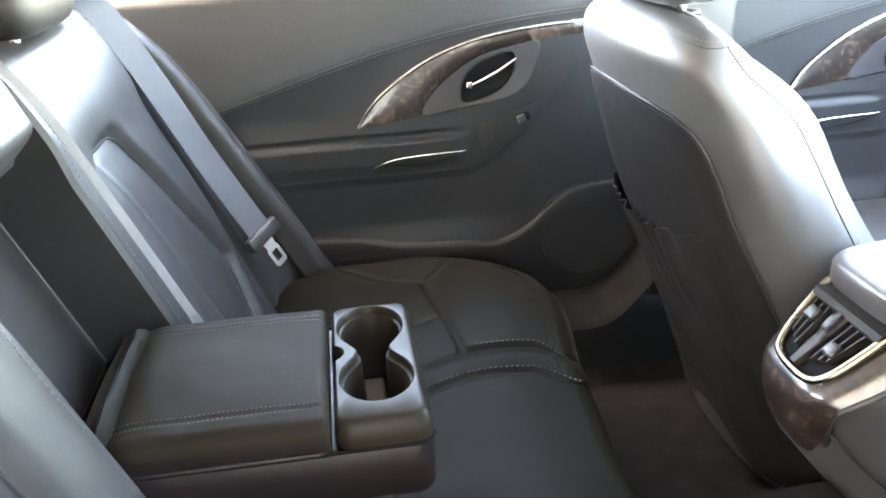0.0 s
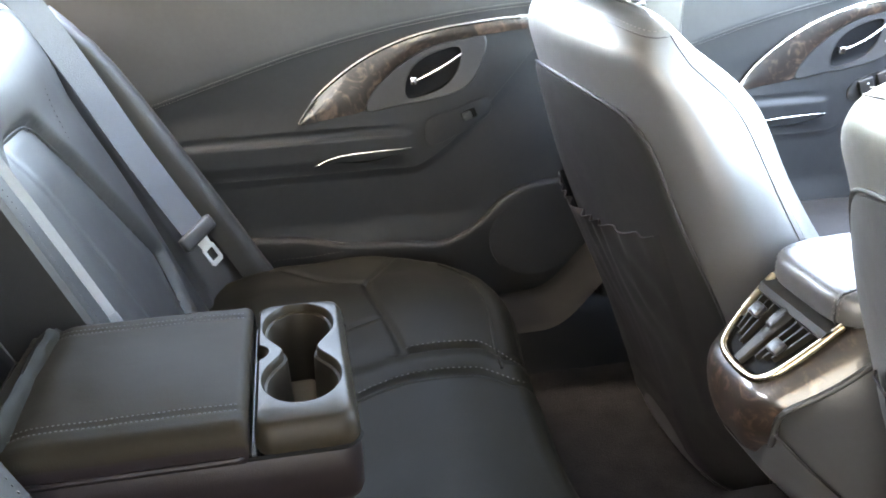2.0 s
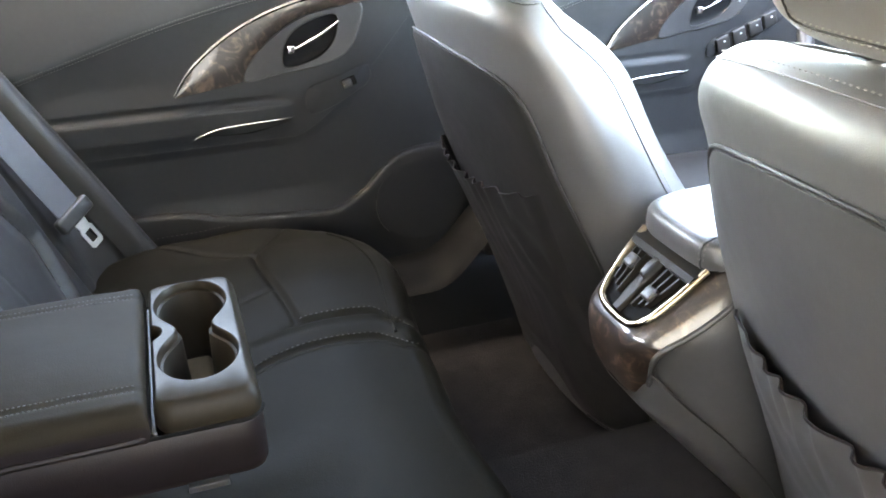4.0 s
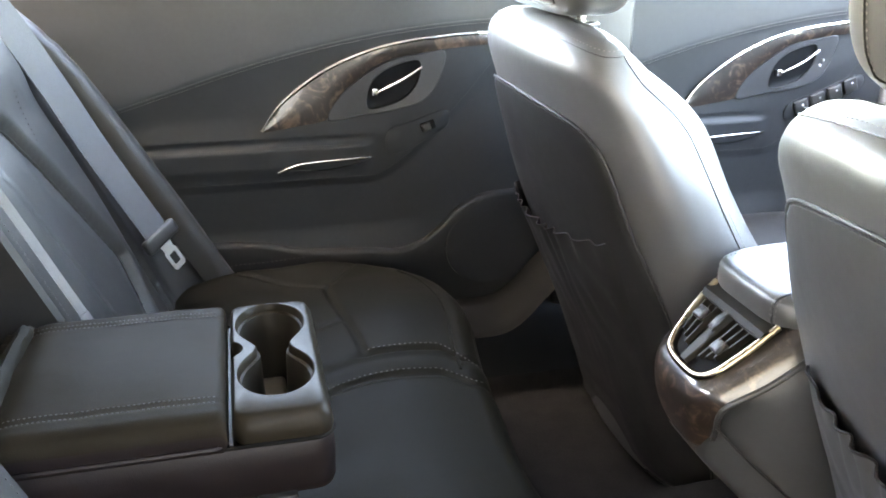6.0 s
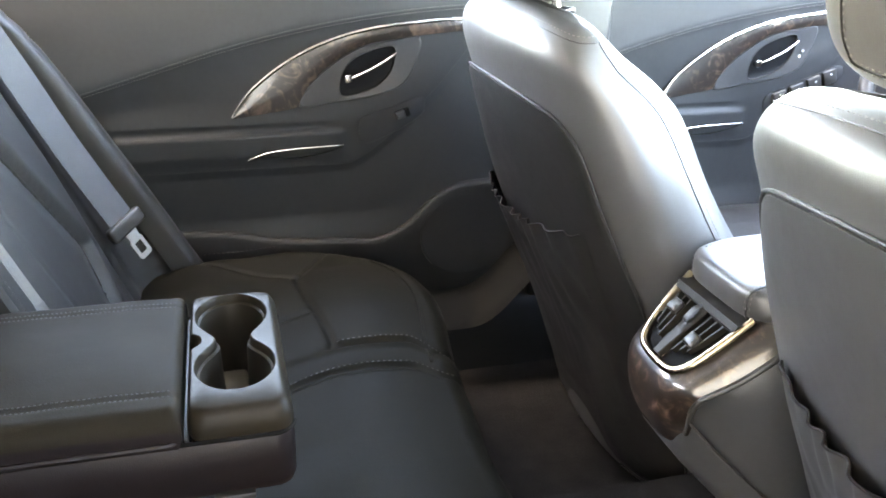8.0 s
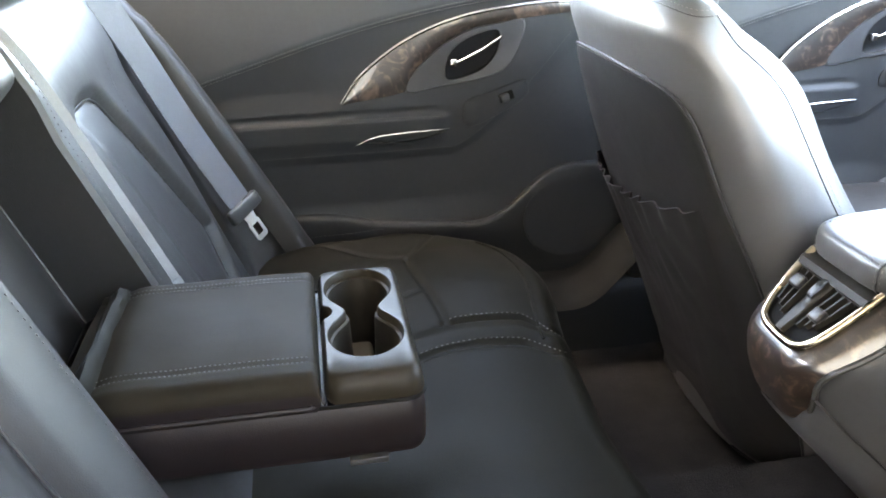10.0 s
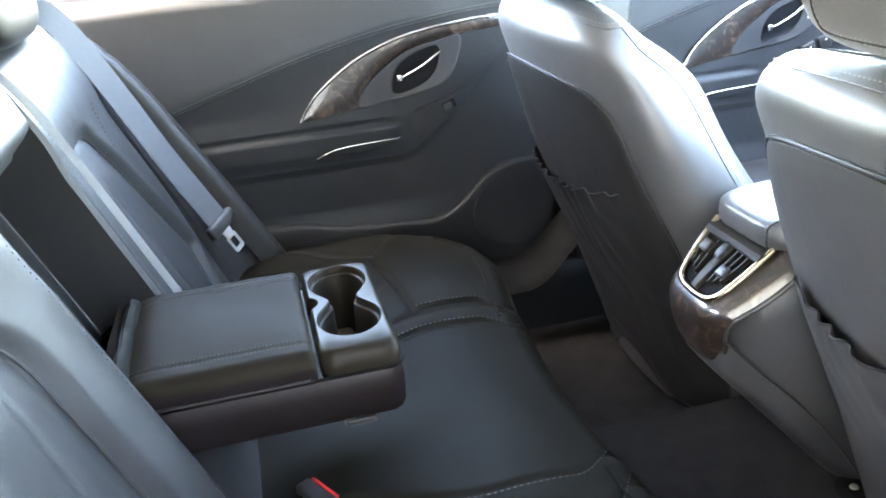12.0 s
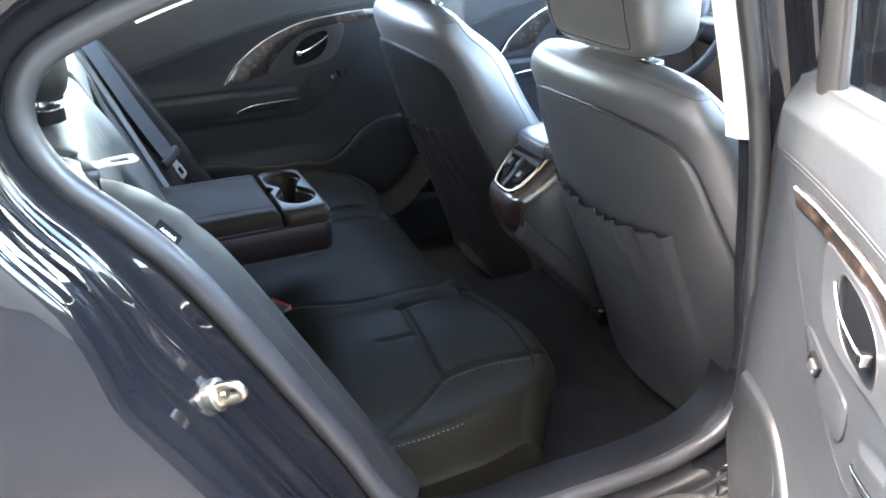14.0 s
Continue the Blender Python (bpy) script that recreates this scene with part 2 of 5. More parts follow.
def stitches(path, normal, dash=0.0046, gap=0.0026, thick=0.0007):
    """A row of single thread stitches along a path."""
    length = sum((Vector(b) - Vector(a)).length for a, b in zip(path, path[1:]))
    n = max(int(length / (dash + gap)), 2)
    pts, verts, faces = glide(path, 2 * n + 1), [], []
    for i in range(n):
        a, b = pts[2 * i], pts[2 * i].lerp(pts[2 * i + 1], 2 * dash / (dash + gap) * 0.5 + 0.35)
        t = (b - a).normalized()
        nn = Vector(normal(a) if callable(normal) else normal)
        s, u = t.cross(nn).normalized() * thick * 0.75, nn.normalized() * thick * 0.7
        k, mid = len(verts), a.lerp(b, 0.5) + u * 1.3
        verts += [a - s, a + s, mid + s, mid - s, b + s, b - s, mid + s - u * 3, mid - s - u * 3]
        faces += [tuple(k + q for q in f) for f in ((0, 1, 2, 3), (3, 2, 4, 5), (1, 6, 2), (2, 6, 4), (0, 3, 7), (3, 5, 7))]
    return verts, faces


def box(x0, x1, y0, y1, z0, z1, r=0.004, n=3):
    """A box with rounded edges, as verts and faces."""
    bm = bmesh.new()
    bmesh.ops.create_cube(bm, size=1.0)
    for v in bm.verts:
        v.co = Vector((x0 + (v.co.x + 0.5) * (x1 - x0), y0 + (v.co.y + 0.5) * (y1 - y0), z0 + (v.co.z + 0.5) * (z1 - z0)))
    if r:
        bmesh.ops.bevel(bm, geom=list(bm.edges), offset=r, segments=n, profile=0.5, affect="EDGES")
    bm.verts.index_update()
    out = [v.co.copy() for v in bm.verts], [tuple(v.index for v in f.verts) for f in bm.faces]
    bm.free()
    return out


def moved(piece, m):
    return [m @ Vector(v) for v in piece[0]], piece[1]


def grid(fn, us, vs):
    """A sheet of points fn(u, v)."""
    return loft([[Vector(fn(u, v)) for v in vs] for u in us], False, False)


def steps(a, b, n):
    return [a + (b - a) * i / (n - 1) for i in range(n)]


def bell(x, mid, width):
    return math.exp(-((x - mid) / width) ** 2)


def ease(x, a, b):
    t = min(max((x - a) / (b - a), 0.0), 1.0)
    return t * t * (3 - 2 * t)


def lobe(cx, cy, cz, a, b, c, power=2.6, n=28, m=18):
    """A rounded cushion-like solid (superellipsoid)."""
    def s(v, e):
        return math.copysign(abs(v) ** e, v)
    e, rings = 2 / power, []
    for i in range(m + 1):
        ph = -math.pi / 2 + math.pi * (i + 0.02) / (m + 0.04)
        rings.append([Vector((cx + a * s(math.cos(ph), e) * s(math.cos(6.28318 * j / n), e), cy + b * s(math.cos(ph), e) * s(math.sin(6.28318 * j / n), e), cz + c * s(math.sin(ph), e))) for j in range(n)])
    return loft(rings)


# ---- ground and surroundings ----
def build_ground():
    us = steps(-1, 1, 41)
    f = lambda a: math.copysign(abs(a) ** 3, a) * 700
    ob = make("ground", *grid(lambda u, v: (f(u), f(v), 0.006 * noise.noise((f(u) * 0.3, f(v) * 0.3, 0))), us, us), CONCRETE)
    tagged(ob, "worn tan concrete ground around the parked car", "ground", kind="structure")
    # Unseen building, guessed from tan reflections; wall and added eave block near-side sky.
    wall = thing("building", "unseen tan stucco building that blocks sky beside the parked car", "building")
    make("wall", *box(-16, 1.6, -3.9, -3.5, 0, 3.3, 0.03), STUCCO, wall)
    make("roof", *box(-16.3, 0.1, -4.1, -2.2, 3.3, 3.5, 0.03), STUCCO, wall, "flat tan roof with a deep eave")


build_ground()

# ---- car body: floor, roof, pillars, door opening ----
Y_IN = 0.675  # inner face of the body sides
OPENING = [(0.28, 0.465), (0.06, 0.478), (-0.02, 0.555), (-0.077, 0.666), (-0.133, 0.770), (-0.182, 0.859), (-0.226, 0.931), (-0.268, 0.983), (-0.308, 1.028),
           (-0.328, 1.075), (-0.322, 1.112), (-0.292, 1.142), (-0.20, 1.178), (-0.04, 1.222), (0.12, 1.262), (0.30, 1.290), (0.405, 1.270), (0.445, 1.130), (0.497, 0.945), (0.523, 0.740), (0.540, 0.600), (0.515, 0.510), (0.425, 0.472)]


def opening(count, grow=0.0, y=-0.69, only=None):
    """The outline of the near rear door opening, widened outwards by grow."""
    pts = glide([(x, 0, z) for x, z in OPENING], count, True)
    out = []
    for i, p in enumerate(pts):
        t = (pts[(i + 1) % count] - pts[i - 1]).normalized()
        g = grow(p) if callable(grow) else grow
        out.append(Vector((p.x - t.z * g, y(p) if callable(y) else y, p.z + t.x * g)))
    return out


def build_body():
    # carpeted floor with the tunnel between the footwells
    def floor_z(x, y):
        z = 0.27 + 0.115 * ease(y, -0.36, -0.02) * (1 - ease(y, 0.125, 0.185)) + 0.05 * ease(abs(y), 0.55, 0.66)
        z += 0.05 * ease(x, 1.3, 1.8)
        return z + 0.002 * noise.noise((x * 30, y * 30, 0))
    ob = make("floor", *grid(lambda u, v: (u, v, floor_z(u, v)), steps(-0.2, 2.0, 90), steps(-0.68, 0.68, 70)), CARPET)
    tagged(ob, "dark brown carpeted car floor with a centre tunnel", "floor", kind="structure")

    body = thing("body_shell", "black painted car body with an open rear door opening", "car body", kind="structure")
    # roof with its headliner
    def roof_pt(x, y, lift):
        z = 1.405 - 0.16 * ease(-x, -0.35, 0.62) - 0.07 * ease(x, 0.75, 1.25)
        z -= 0.10 * (abs(y) / 0.66) ** 2.6
        return (x, y, z + lift)
    def sheet(lift, x0, x1, w):
        return grid(lambda u, v: roof_pt(u, v, lift), steps(x0, x1, 34), steps(-w, w, 27))
    make("roof", *sheet(0.045, -0.56, 1.10, 0.68), PAINT, body)
    ob = make("ceiling", *sheet(0.0, -0.55, 1.08, 0.66), CLOTH)
    tagged(ob, "light grey cloth headliner", "ceiling", kind="structure")

    # rubber seal round the near opening: a fat tube and a thin lip
    make("door_seal", *tube(opening(170, 0.0, -0.662), 0.0135, 12, True, 1.0, (0, 1, 0)), RUBBER, body, "dark grey rubber door seal")
    make("seal_lip", *tube(opening(170, 0.017, -0.655), 0.006, 8, True, 1.0, (0, 1, 0)), RUBBER, body, "dark grey rubber lip")
    # painted jamb in steps outwards to the quarter panel
    def slim(p):
        return 1 - 0.55 * ease(p.z, 0.90, 1.03) * ease(-p.x, 0.10, 0.25) * (1 - ease(p.z, 1.07, 1.15))
    def jamb_ring(g, y):
        return opening(170, lambda p: g * slim(p) if g > 0 else g, y)
    rings = [jamb_ring(g, y) for g, y in (
        (-0.006, -0.63), (0.004, -0.655), (0.018, -0.668), (0.026, -0.672), (0.034, -0.682), (0.039, -0.700), (0.043, -0.716), (0.048, -0.722),
        (0.053, -0.723), (0.057, -0.728), (0.060, -0.740), (0.062, -0.755), (0.066, -0.760), (0.070, -0.759), (0.074, -0.765), (0.077, -0.778), (0.080, -0.785), (0.084, -0.789), (0.088, -0.797))]
    make("door_jamb", *loft(rings, True, False), PAINT, body, "glossy black painted door jamb", 60)
    def low(ring):
        return [p for p in ring[85:] + ring[:85] if p.z < 0.585 and p.x > -0.02]
    rows = [low(opening(170, 0.0, -0.66))]
    rows = [[p + Vector((0, o, 0)) + (Vector((0.25, 0, 0.70)) - Vector((p.x, 0, p.z))).normalized() * g for p in rows[0]] for g, o in ((0.006, 0.070), (0.012, 0.045), (0.014, 0.022), (0.010, 0.008), (0.003, 0.001))]
    make("sill_trim", *loft(rows, False, False), DULL_PLASTIC, body, "black moulded trim along the sill and pillar foot")
    # pale edge of the headliner showing inside the seal
    line = [p for p in opening(170, -0.015, -0.650) if p.z > 1.15 and p.x < 0.40]
    line.sort(key=lambda p: p.x)
    make("headliner_edge", *tube(glide(line, 60), 0.0030, 8, False, 1.0, (0, 1, 0)), CLOTH, body, "pale cloth edge of the headliner")
    # quarter panel: from the edge of the jamb back over the rear wheel
    n = 46
    edge = [p for p in jamb_ring(0.088, -0.797) if p.x < 0.02 and p.z < 1.16]
    edge.sort(key=lambda p: p.z)
    edge = glide(edge, n)
    rows = []
    for d, o in ((0.0, 0.0), (0.002, 0.005), (0.006, 0.008), (0.02, 0.010), (0.06, 0.011), (0.14, 0.012), (0.28, 0.012), (0.45, 0.008), (0.7, 0.0), (1.0, -0.01)):
        rows.append([Vector((p.x - d, p.y - o + 0.10 * ease(p.z, 1.02, 1.17) * ease(d, 0, 0.3) + 0.012 * ease(0.62 - p.z, 0, 0.2), p.z - 0.05 * ease(d, 0.0, 0.5) * ease(p.z, 0.9, 1.1))) for p in edge])
    make("quarter_panel", *loft(rows, False, False), PAINT, body, "glossy black rear quarter panel")
    # inner trim of the rear pillars, shelf and tail
    for s in (1, -1):
        pil = grid(lambda u, v: (-0.335 - 0.55 * v, s * (0.69 - 0.05 * u), 0.98 + (0.165 - 0.13 * v) * u), steps(0, 1, 10), steps(0, 1, 14))
        make("pillar_trim", *pil, GREY_TRIM, body, "grey rear pillar trim")
        make("body_side", *box(-1.3, -0.36, min(s * 0.70, s * 0.73), max(s * 0.70, s * 0.73), 0.25, 0.985, 0.006), PLASTIC, body)
    make("rear_shelf", *grid(lambda u, v: (u, v, 0.985 + 0.02 * ease(-u, 0.4, 1.1)), steps(-1.15, -0.385, 16), steps(-0.69, 0.69, 20)), PLASTIC, body, "black parcel shelf behind the rear seat")
    # sills and the far side's pillars
    for s in (1, -1):
        a = [(x, s * y, z) for x, y, z in ((0, 0.590, 0.29), (0, 0.615, 0.33), (0, 0.655, 0.405), (0, 0.678, 0.43), (0, 0.72, 0.432), (0, 0.78, 0.42), (0, 0.80, 0.38), (0, 0.80, 0.24))]
        prof = glide([(x, y, z - (0.02 if s > 0 else 0)) for x, y, z in a], 22)
        sill = loft([[Vector((x, p.y, p.z)) for p in prof] for x in steps(0.06, 1.75, 30)], False, False)
        # Far sill is darker: shade of the far footwell put into its plastic.
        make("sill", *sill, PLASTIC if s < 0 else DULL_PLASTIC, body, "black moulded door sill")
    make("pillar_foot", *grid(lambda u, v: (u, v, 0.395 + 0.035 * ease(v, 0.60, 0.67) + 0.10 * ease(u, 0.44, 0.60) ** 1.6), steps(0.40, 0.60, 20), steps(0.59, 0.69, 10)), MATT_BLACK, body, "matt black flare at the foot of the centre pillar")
    edge = [p for p in opening(170, 0.0, -0.64) if p.x > 0.38 and 0.935 < p.z < 1.275]
    edge.sort(key=lambda p: p.z)
    rows = [[Vector((p.x + g, y, p.z)) for p in edge] for g, y in ((0.012, -0.652), (-0.002, -0.648), (-0.014, -0.638), (-0.018, -0.620), (0.0, -0.600), (0.08, -0.600))]
    make("pillar_cover", *loft(rows, False, False), CLOTH, body, "pale cloth-covered upper pillar trim")
    make("centre_pillar", *box(0.594, 0.725, 0.672, 0.76, 0.30, 1.005, 0.012), PLASTIC, body, "black centre pillar trim")
    make("centre_pillar_upper", *box(0.615, 0.70, 0.672, 0.74, 1.005, 1.34, 0.012), CLOTH, body, "pale upper centre pillar trim")
    make("pillar_seal", *box(0.702, 0.722, 0.675, 0.75, 1.005, 1.34, 0.006), RUBBER, body, "black rubber seal on the centre pillar")
    v, f = box(0.515, 0.60, -0.74, -0.655, 0.36, 1.36, 0.014)
    make("centre_pillar_near", v, f, PLASTIC, body, "black centre pillar between open and closed doors")
    # windscreen frame and dashboard end of the shell
    for s in (1, -1):
        make("front_pillar", *tube(glide([(1.72, s * 0.70, 0.98), (1.45, s * 0.67, 1.14), (1.10, s * 0.60, 1.33)], 12), 0.035, 10), PLASTIC, body)
    make("roof_rail", *tube(glide([(-0.62, 0.62, 1.03), (-0.30, 0.64, 1.20), (0.1, 0.655, 1.31), (0.5, 0.655, 1.345), (1.10, 0.61, 1.32)], 24), 0.032, 10), PLASTIC, body)
    back = [(-0.20, 0.22), (-0.20, 0.50), (-0.30, 0.70), (-0.44, 0.99)]
    make("seat_bulkhead", *loft([[Vector((x, y, z)) for x, z in back] for y in steps(-0.70, 0.70, 6)], False, False), PLASTIC, body)
    for s in (1, -1):
        side = [(-1.28, 0.24), (0.10, 0.24), (0.06, 0.46), (-0.03, 0.53), (-0.10, 0.66), (-0.25, 0.90), (-0.345, 1.0), (-1.28, 1.0)]
        if s > 0:
            make("inner_side", [(x, s * 0.735, z) for x, z in side], [tuple(range(8))], PLASTIC, body)
        else:
            make("inner_side", [(x - 0.012, s * 0.648, z) for x, z in side], [tuple(range(8))], PLASTIC, body)
    make("bulkhead", *box(1.95, 2.0, -0.75, 0.75, 0.2, 0.98, 0.005), PLASTIC, body)
    make("rear_bulkhead", *box(-1.3, -1.26, -0.75, 0.75, 0.2, 0.99, 0.005), PAINT, body)
    for nm, pts in (("windscreen", [(1.80, 0.70, 0.97), (1.80, -0.70, 0.97), (1.10, -0.58, 1.36), (1.10, 0.58, 1.36)]), ("rear_window", [(-1.15, 0.66, 0.99), (-1.15, -0.66, 0.99), (-0.56, -0.56, 1.27), (-0.56, 0.56, 1.27)])):
        ob = make(nm, pts, [(0, 1, 2, 3)], PANE, body)
        ob.visible_shadow = False
    # door striker bolted to the jamb
    st = thing("door_striker", "zinc plated door striker bolted to the jamb", "latch striker")
    c, nrm = Vector((-0.212, -0.728, 0.815)), Vector((0.80, -0.50, 0.33)).normalized()
    t = Vector((0.5, 0, -0.86))
    t = (t - nrm * t.dot(nrm)).normalized()
    side = t.cross(nrm)
    def at(a, b, h):
        return c + t * a + side * b + nrm * h
    def disc(r, h0, h1, n=28):
        return loft([[at(r * k * math.cos(a), r * k * math.sin(a), h) for a in steps(0, 6.2832 * (1 - 1 / n), n)] for k, h in ((1, h0), (1, h1 - 0.001), (0.93, h1))])
    make("base_plate", *disc(0.0165, -0.010, 0.003), STEEL, st)
    make("washer", *disc(0.0120, 0.002, 0.005), STEEL, st)
    loop = glide([at(-0.009, 0, 0.0), at(-0.009, 0, 0.016), at(-0.006, 0, 0.025), at(0.005, 0, 0.025), at(0.009, 0, 0.016), at(0.009, 0, 0.0)], 26)
    make("loop", *tube(loop, [0.0044 + 0.0018 * ease(i, 12, 20) for i in range(26)], 12, False, 1.0, tuple(side)), STEEL, st)
    make("bolt", *loft([[at(0.0060 * math.cos(q) * k, 0.0060 * math.sin(q) * k, h) for q in steps(0, 5.236, 6)] for k, h in ((1, 0.006), (1, 0.0105), (0.8, 0.0115))]), STEEL, st)


build_body()


# ---- doors ----
ARC = [(0.064, 0.779), (0.103, 0.827), (0.182, 0.880), (0.279, 0.914), (0.40, 0.929), (0.475, 0.930)]
LEAF = [(0.066, 0.776), (0.12, 0.783), (0.176, 0.793), (0.195, 0.825), (0.222, 0.853), (0.276, 0.887), (0.342, 0.900), (0.42, 0.908), (0.475, 0.911)]


def door_y(x, z):
    """The inner face of a door: how far from the car's middle it lies at x and z."""
    crease = 0.872 + 0.30 * (x - 0.0) - 0.28 * max(x, 0) ** 2
    p = 0.003 * ease(z, crease - 0.012, crease + 0.012) - 0.0004 * bell(z, crease, 0.0025) - 0.016 * ease(z, 1.0, 1.04)
    low = 0.684 + 0.95 * max(x - 0.255, 0) ** 1.35 * 1.6
    top = 0.752 + 0.55 * max(x - 0.24, 0)
    fade = 1 - ease(x, 0.40, 0.56)
    p += 0.0045 * ease(z, low - 0.014, low + 0.006) * (1 - ease(z, top - 0.006, top + 0.055)) * fade
    end = 1 - ease(x, 0.236, 0.258)
    p += 0.0045 * ease(z, 0.690, 0.715) * (1 - ease(z, 0.742, 0.753)) * end
    p -= 0.002 * ease(z, 0.750, 0.7545) * (1 - ease(z, 0.758, 0.764)) * (1 - ease(x, 0.20, 0.25)) * ease(x, -0.16, -0.12)
    p += 0.012 * (1 - ease(z, 0.54, 0.60)) * (1 - ease(x, 0.2, 0.5))
    return 0.708 - p


def build_door(s, dx, x0, x1, name, label, category="door", front=False):
    """A car door with its inner panel, trim, handle, switch, speaker and window; s: 1 far, -1 near side; dx: shift along the car."""
    door = thing(name, label, category, kind="structure")
    def P(x, z, out=0.0):
        return Vector((x + dx, s * (door_y(x, z) - out), z))
    def face(pts, n, out):
        return [P(q.x, q.z, out) for q in glide([(a, 0, b) for a, b in pts], n)]
    xs = steps(x0, x1, 130)
    def crease_z(x):
        return 0.872 + 0.30 * x - 0.28 * max(x, 0) ** 2
    make("armrest_panel", *grid(lambda u, v: P(u, 0.40 + (crease_z(u) - 0.40) * v), xs, steps(0, 1, 220)), VINYL_LOW, door, "darker vinyl panel with the arm ledge")
    panel = grid(lambda u, v: P(u, crease_z(u) + (1.04 - crease_z(u)) * v), xs, steps(0, 1, 50))
    rim = loft([[P(u, 1.04) for u in xs], [P(u, 1.04, -0.02) + Vector((0, 0, 0.006)) for u in xs], [P(u, 1.04, -0.035) + Vector((0, 0, 0.0)) for u in xs], [P(u, 1.04, -0.04) - Vector((0, 0, 0.05)) for u in xs]], False, False)
    make("inner_panel", *merge(panel, rim), VINYL, door, "dark soft-touch vinyl inner panel")
    outer = grid(lambda u, v: (u + dx, s * (0.80 + 0.035 * math.sin((v - 0.3) / 0.74 * 3.1) ), v), steps(x0, x1, 24), steps(0.30, 1.035, 24))
    make("outer_skin", *outer, PAINT, door, "glossy black outer skin")
    for xe in (x0, x1):
        make("door_edge", *grid(lambda u, v: (xe + dx, s * ((door_y(xe, max(v, 0.4)) if u < 0.01 else 0) * (1 - u) + (0.80 + 0.03 * math.sin((v - 0.3) / 0.74 * 3.1)) * u) if u in (0, 1) else s * (door_y(xe, max(v, 0.4)) * (1 - u) + 0.81 * u), v), steps(0, 1, 5), steps(0.33, 1.035, 16)), PAINT, door)
    make("door_bottom", *grid(lambda u, v: (u + dx, s * (0.70 + 0.1 * v), 0.40 - 0.08 * v), steps(x0, x1, 8), steps(0, 1, 4)), PLASTIC, door)
    # wood inlay, chrome arc and the stitched crease
    n = 60
    hi, lo = face(ARC, n, 0.004), face(LEAF, n, 0.004)
    rows = []
    for k in steps(0, 1, 9):
        rows.append([a.lerp(b, k) - Vector((0, s * 0.0016 * math.sin(3.14159 * k), 0)) for a, b in zip(hi, lo)])
    rows = [[p + Vector((0, s * 0.006, 0)) for p in rows[0]]] + rows + [[p + Vector((0, s * 0.006, 0)) for p in rows[-1]]]
    make("wood_inlay", *loft(rows, False, False), WOOD, door, "dark burl wood inlay with a gloss coat")
    make("chrome_strip", *tube(face(ARC, 50, 0.006), [0.0024 + 0.0012 * min(1, i / 10) for i in range(50)], 8, False, 1.0, (0, 1, 0)), CHROME, door, "thin bright chrome strip")
    for off in (-0.003, 0.003):
        line = [P(x, 0.872 + 0.30 * x - 0.28 * max(x, 0) ** 2 + off, 0.0008) for x in steps(max(x0, -0.2) + 0.02, x1 - 0.02, 60)]
        make("stitching", *stitches(line, (0, -s, 0), 0.0036, 0.0012, 0.00036), PALE_THREAD, door)
    # handle in its satin leaf
    leaf = [(0.176, 0.791), (0.205, 0.838), (0.276, 0.885), (0.342, 0.899), (0.386, 0.902), (0.378, 0.860), (0.352, 0.822), (0.30, 0.805), (0.235, 0.797)]
    outl = glide([(a, 0, b) for a, b in leaf], 60, True)
    cen = Vector((0.285, 0, 0.853))
    base = [[P(p.x, p.z, -0.004) for p in outl], [P(p.x, p.z, 0.0035) for p in outl], [P(cen.x + (p.x - cen.x) * 0.97, cen.z + (p.z - cen.z) * 0.97, 0.0055) for p in outl]]
    cup = glide([(a, 0, b) for a, b in [(0.247, 0.809), (0.251, 0.848), (0.282, 0.876), (0.338, 0.889), (0.339, 0.855), (0.318, 0.827), (0.285, 0.812)]], 60, True)
    k0 = min(range(60), key=lambda i: (cup[i] - cen).xz.angle_signed((outl[0] - cen).xz) ** 2)
    cup = cup[k0:] + cup[:k0]
    base += [[P(p.x, p.z, 0.0055) for p in cup], [P(p.x, p.z, 0.003) for p in cup]]
    hb = make("handle_bezel", *loft(base, True, False), DOOR_SATIN, door, "satin grey leaf-shaped handle bezel", 30)
    # Only millimetres deep; near-black colour paints the shade of a deeper hollow.
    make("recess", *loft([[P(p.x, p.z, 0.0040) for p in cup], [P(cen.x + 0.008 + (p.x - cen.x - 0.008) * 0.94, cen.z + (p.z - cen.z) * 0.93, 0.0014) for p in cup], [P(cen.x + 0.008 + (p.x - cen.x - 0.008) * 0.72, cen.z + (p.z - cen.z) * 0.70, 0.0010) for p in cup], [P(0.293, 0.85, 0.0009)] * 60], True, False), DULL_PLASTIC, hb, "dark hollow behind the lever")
    make("recess_rim", *tube([P(p.x, p.z, 0.005) for p in cup], 0.0013, 6, True, 1.0, (0, 1, 0)), PLASTIC, hb)
    lever = [P(0.256, 0.834, 0.011), P(0.275, 0.843, 0.016), P(0.31, 0.859, 0.017), P(0.343, 0.877, 0.010)]
    hl = make("handle_lever", *tube(glide(lever, 20), [0.0019 + 0.0004 * math.sin(3.1416 * i / 19) for i in range(20)], 10, False, 1.0, (0, 1, 0)), CHROME, hb, "bright chrome pull lever")
    v, f = box(-0.0055, 0.0055, -0.006, 0.006, -0.0065, 0.0065, 0.002)
    make("lever_end", *moved((v, f), Matrix.Translation(P(0.259, 0.838, 0.012))), CHROME, hb, "chrome lock knob")
    # switch plate
    plate = [(0.284, 0.724), (0.281, 0.766), (0.33, 0.783), (0.383, 0.800), (0.392, 0.790), (0.388, 0.768), (0.34, 0.742)]
    pc = Vector((0.337, 0, 0.764))
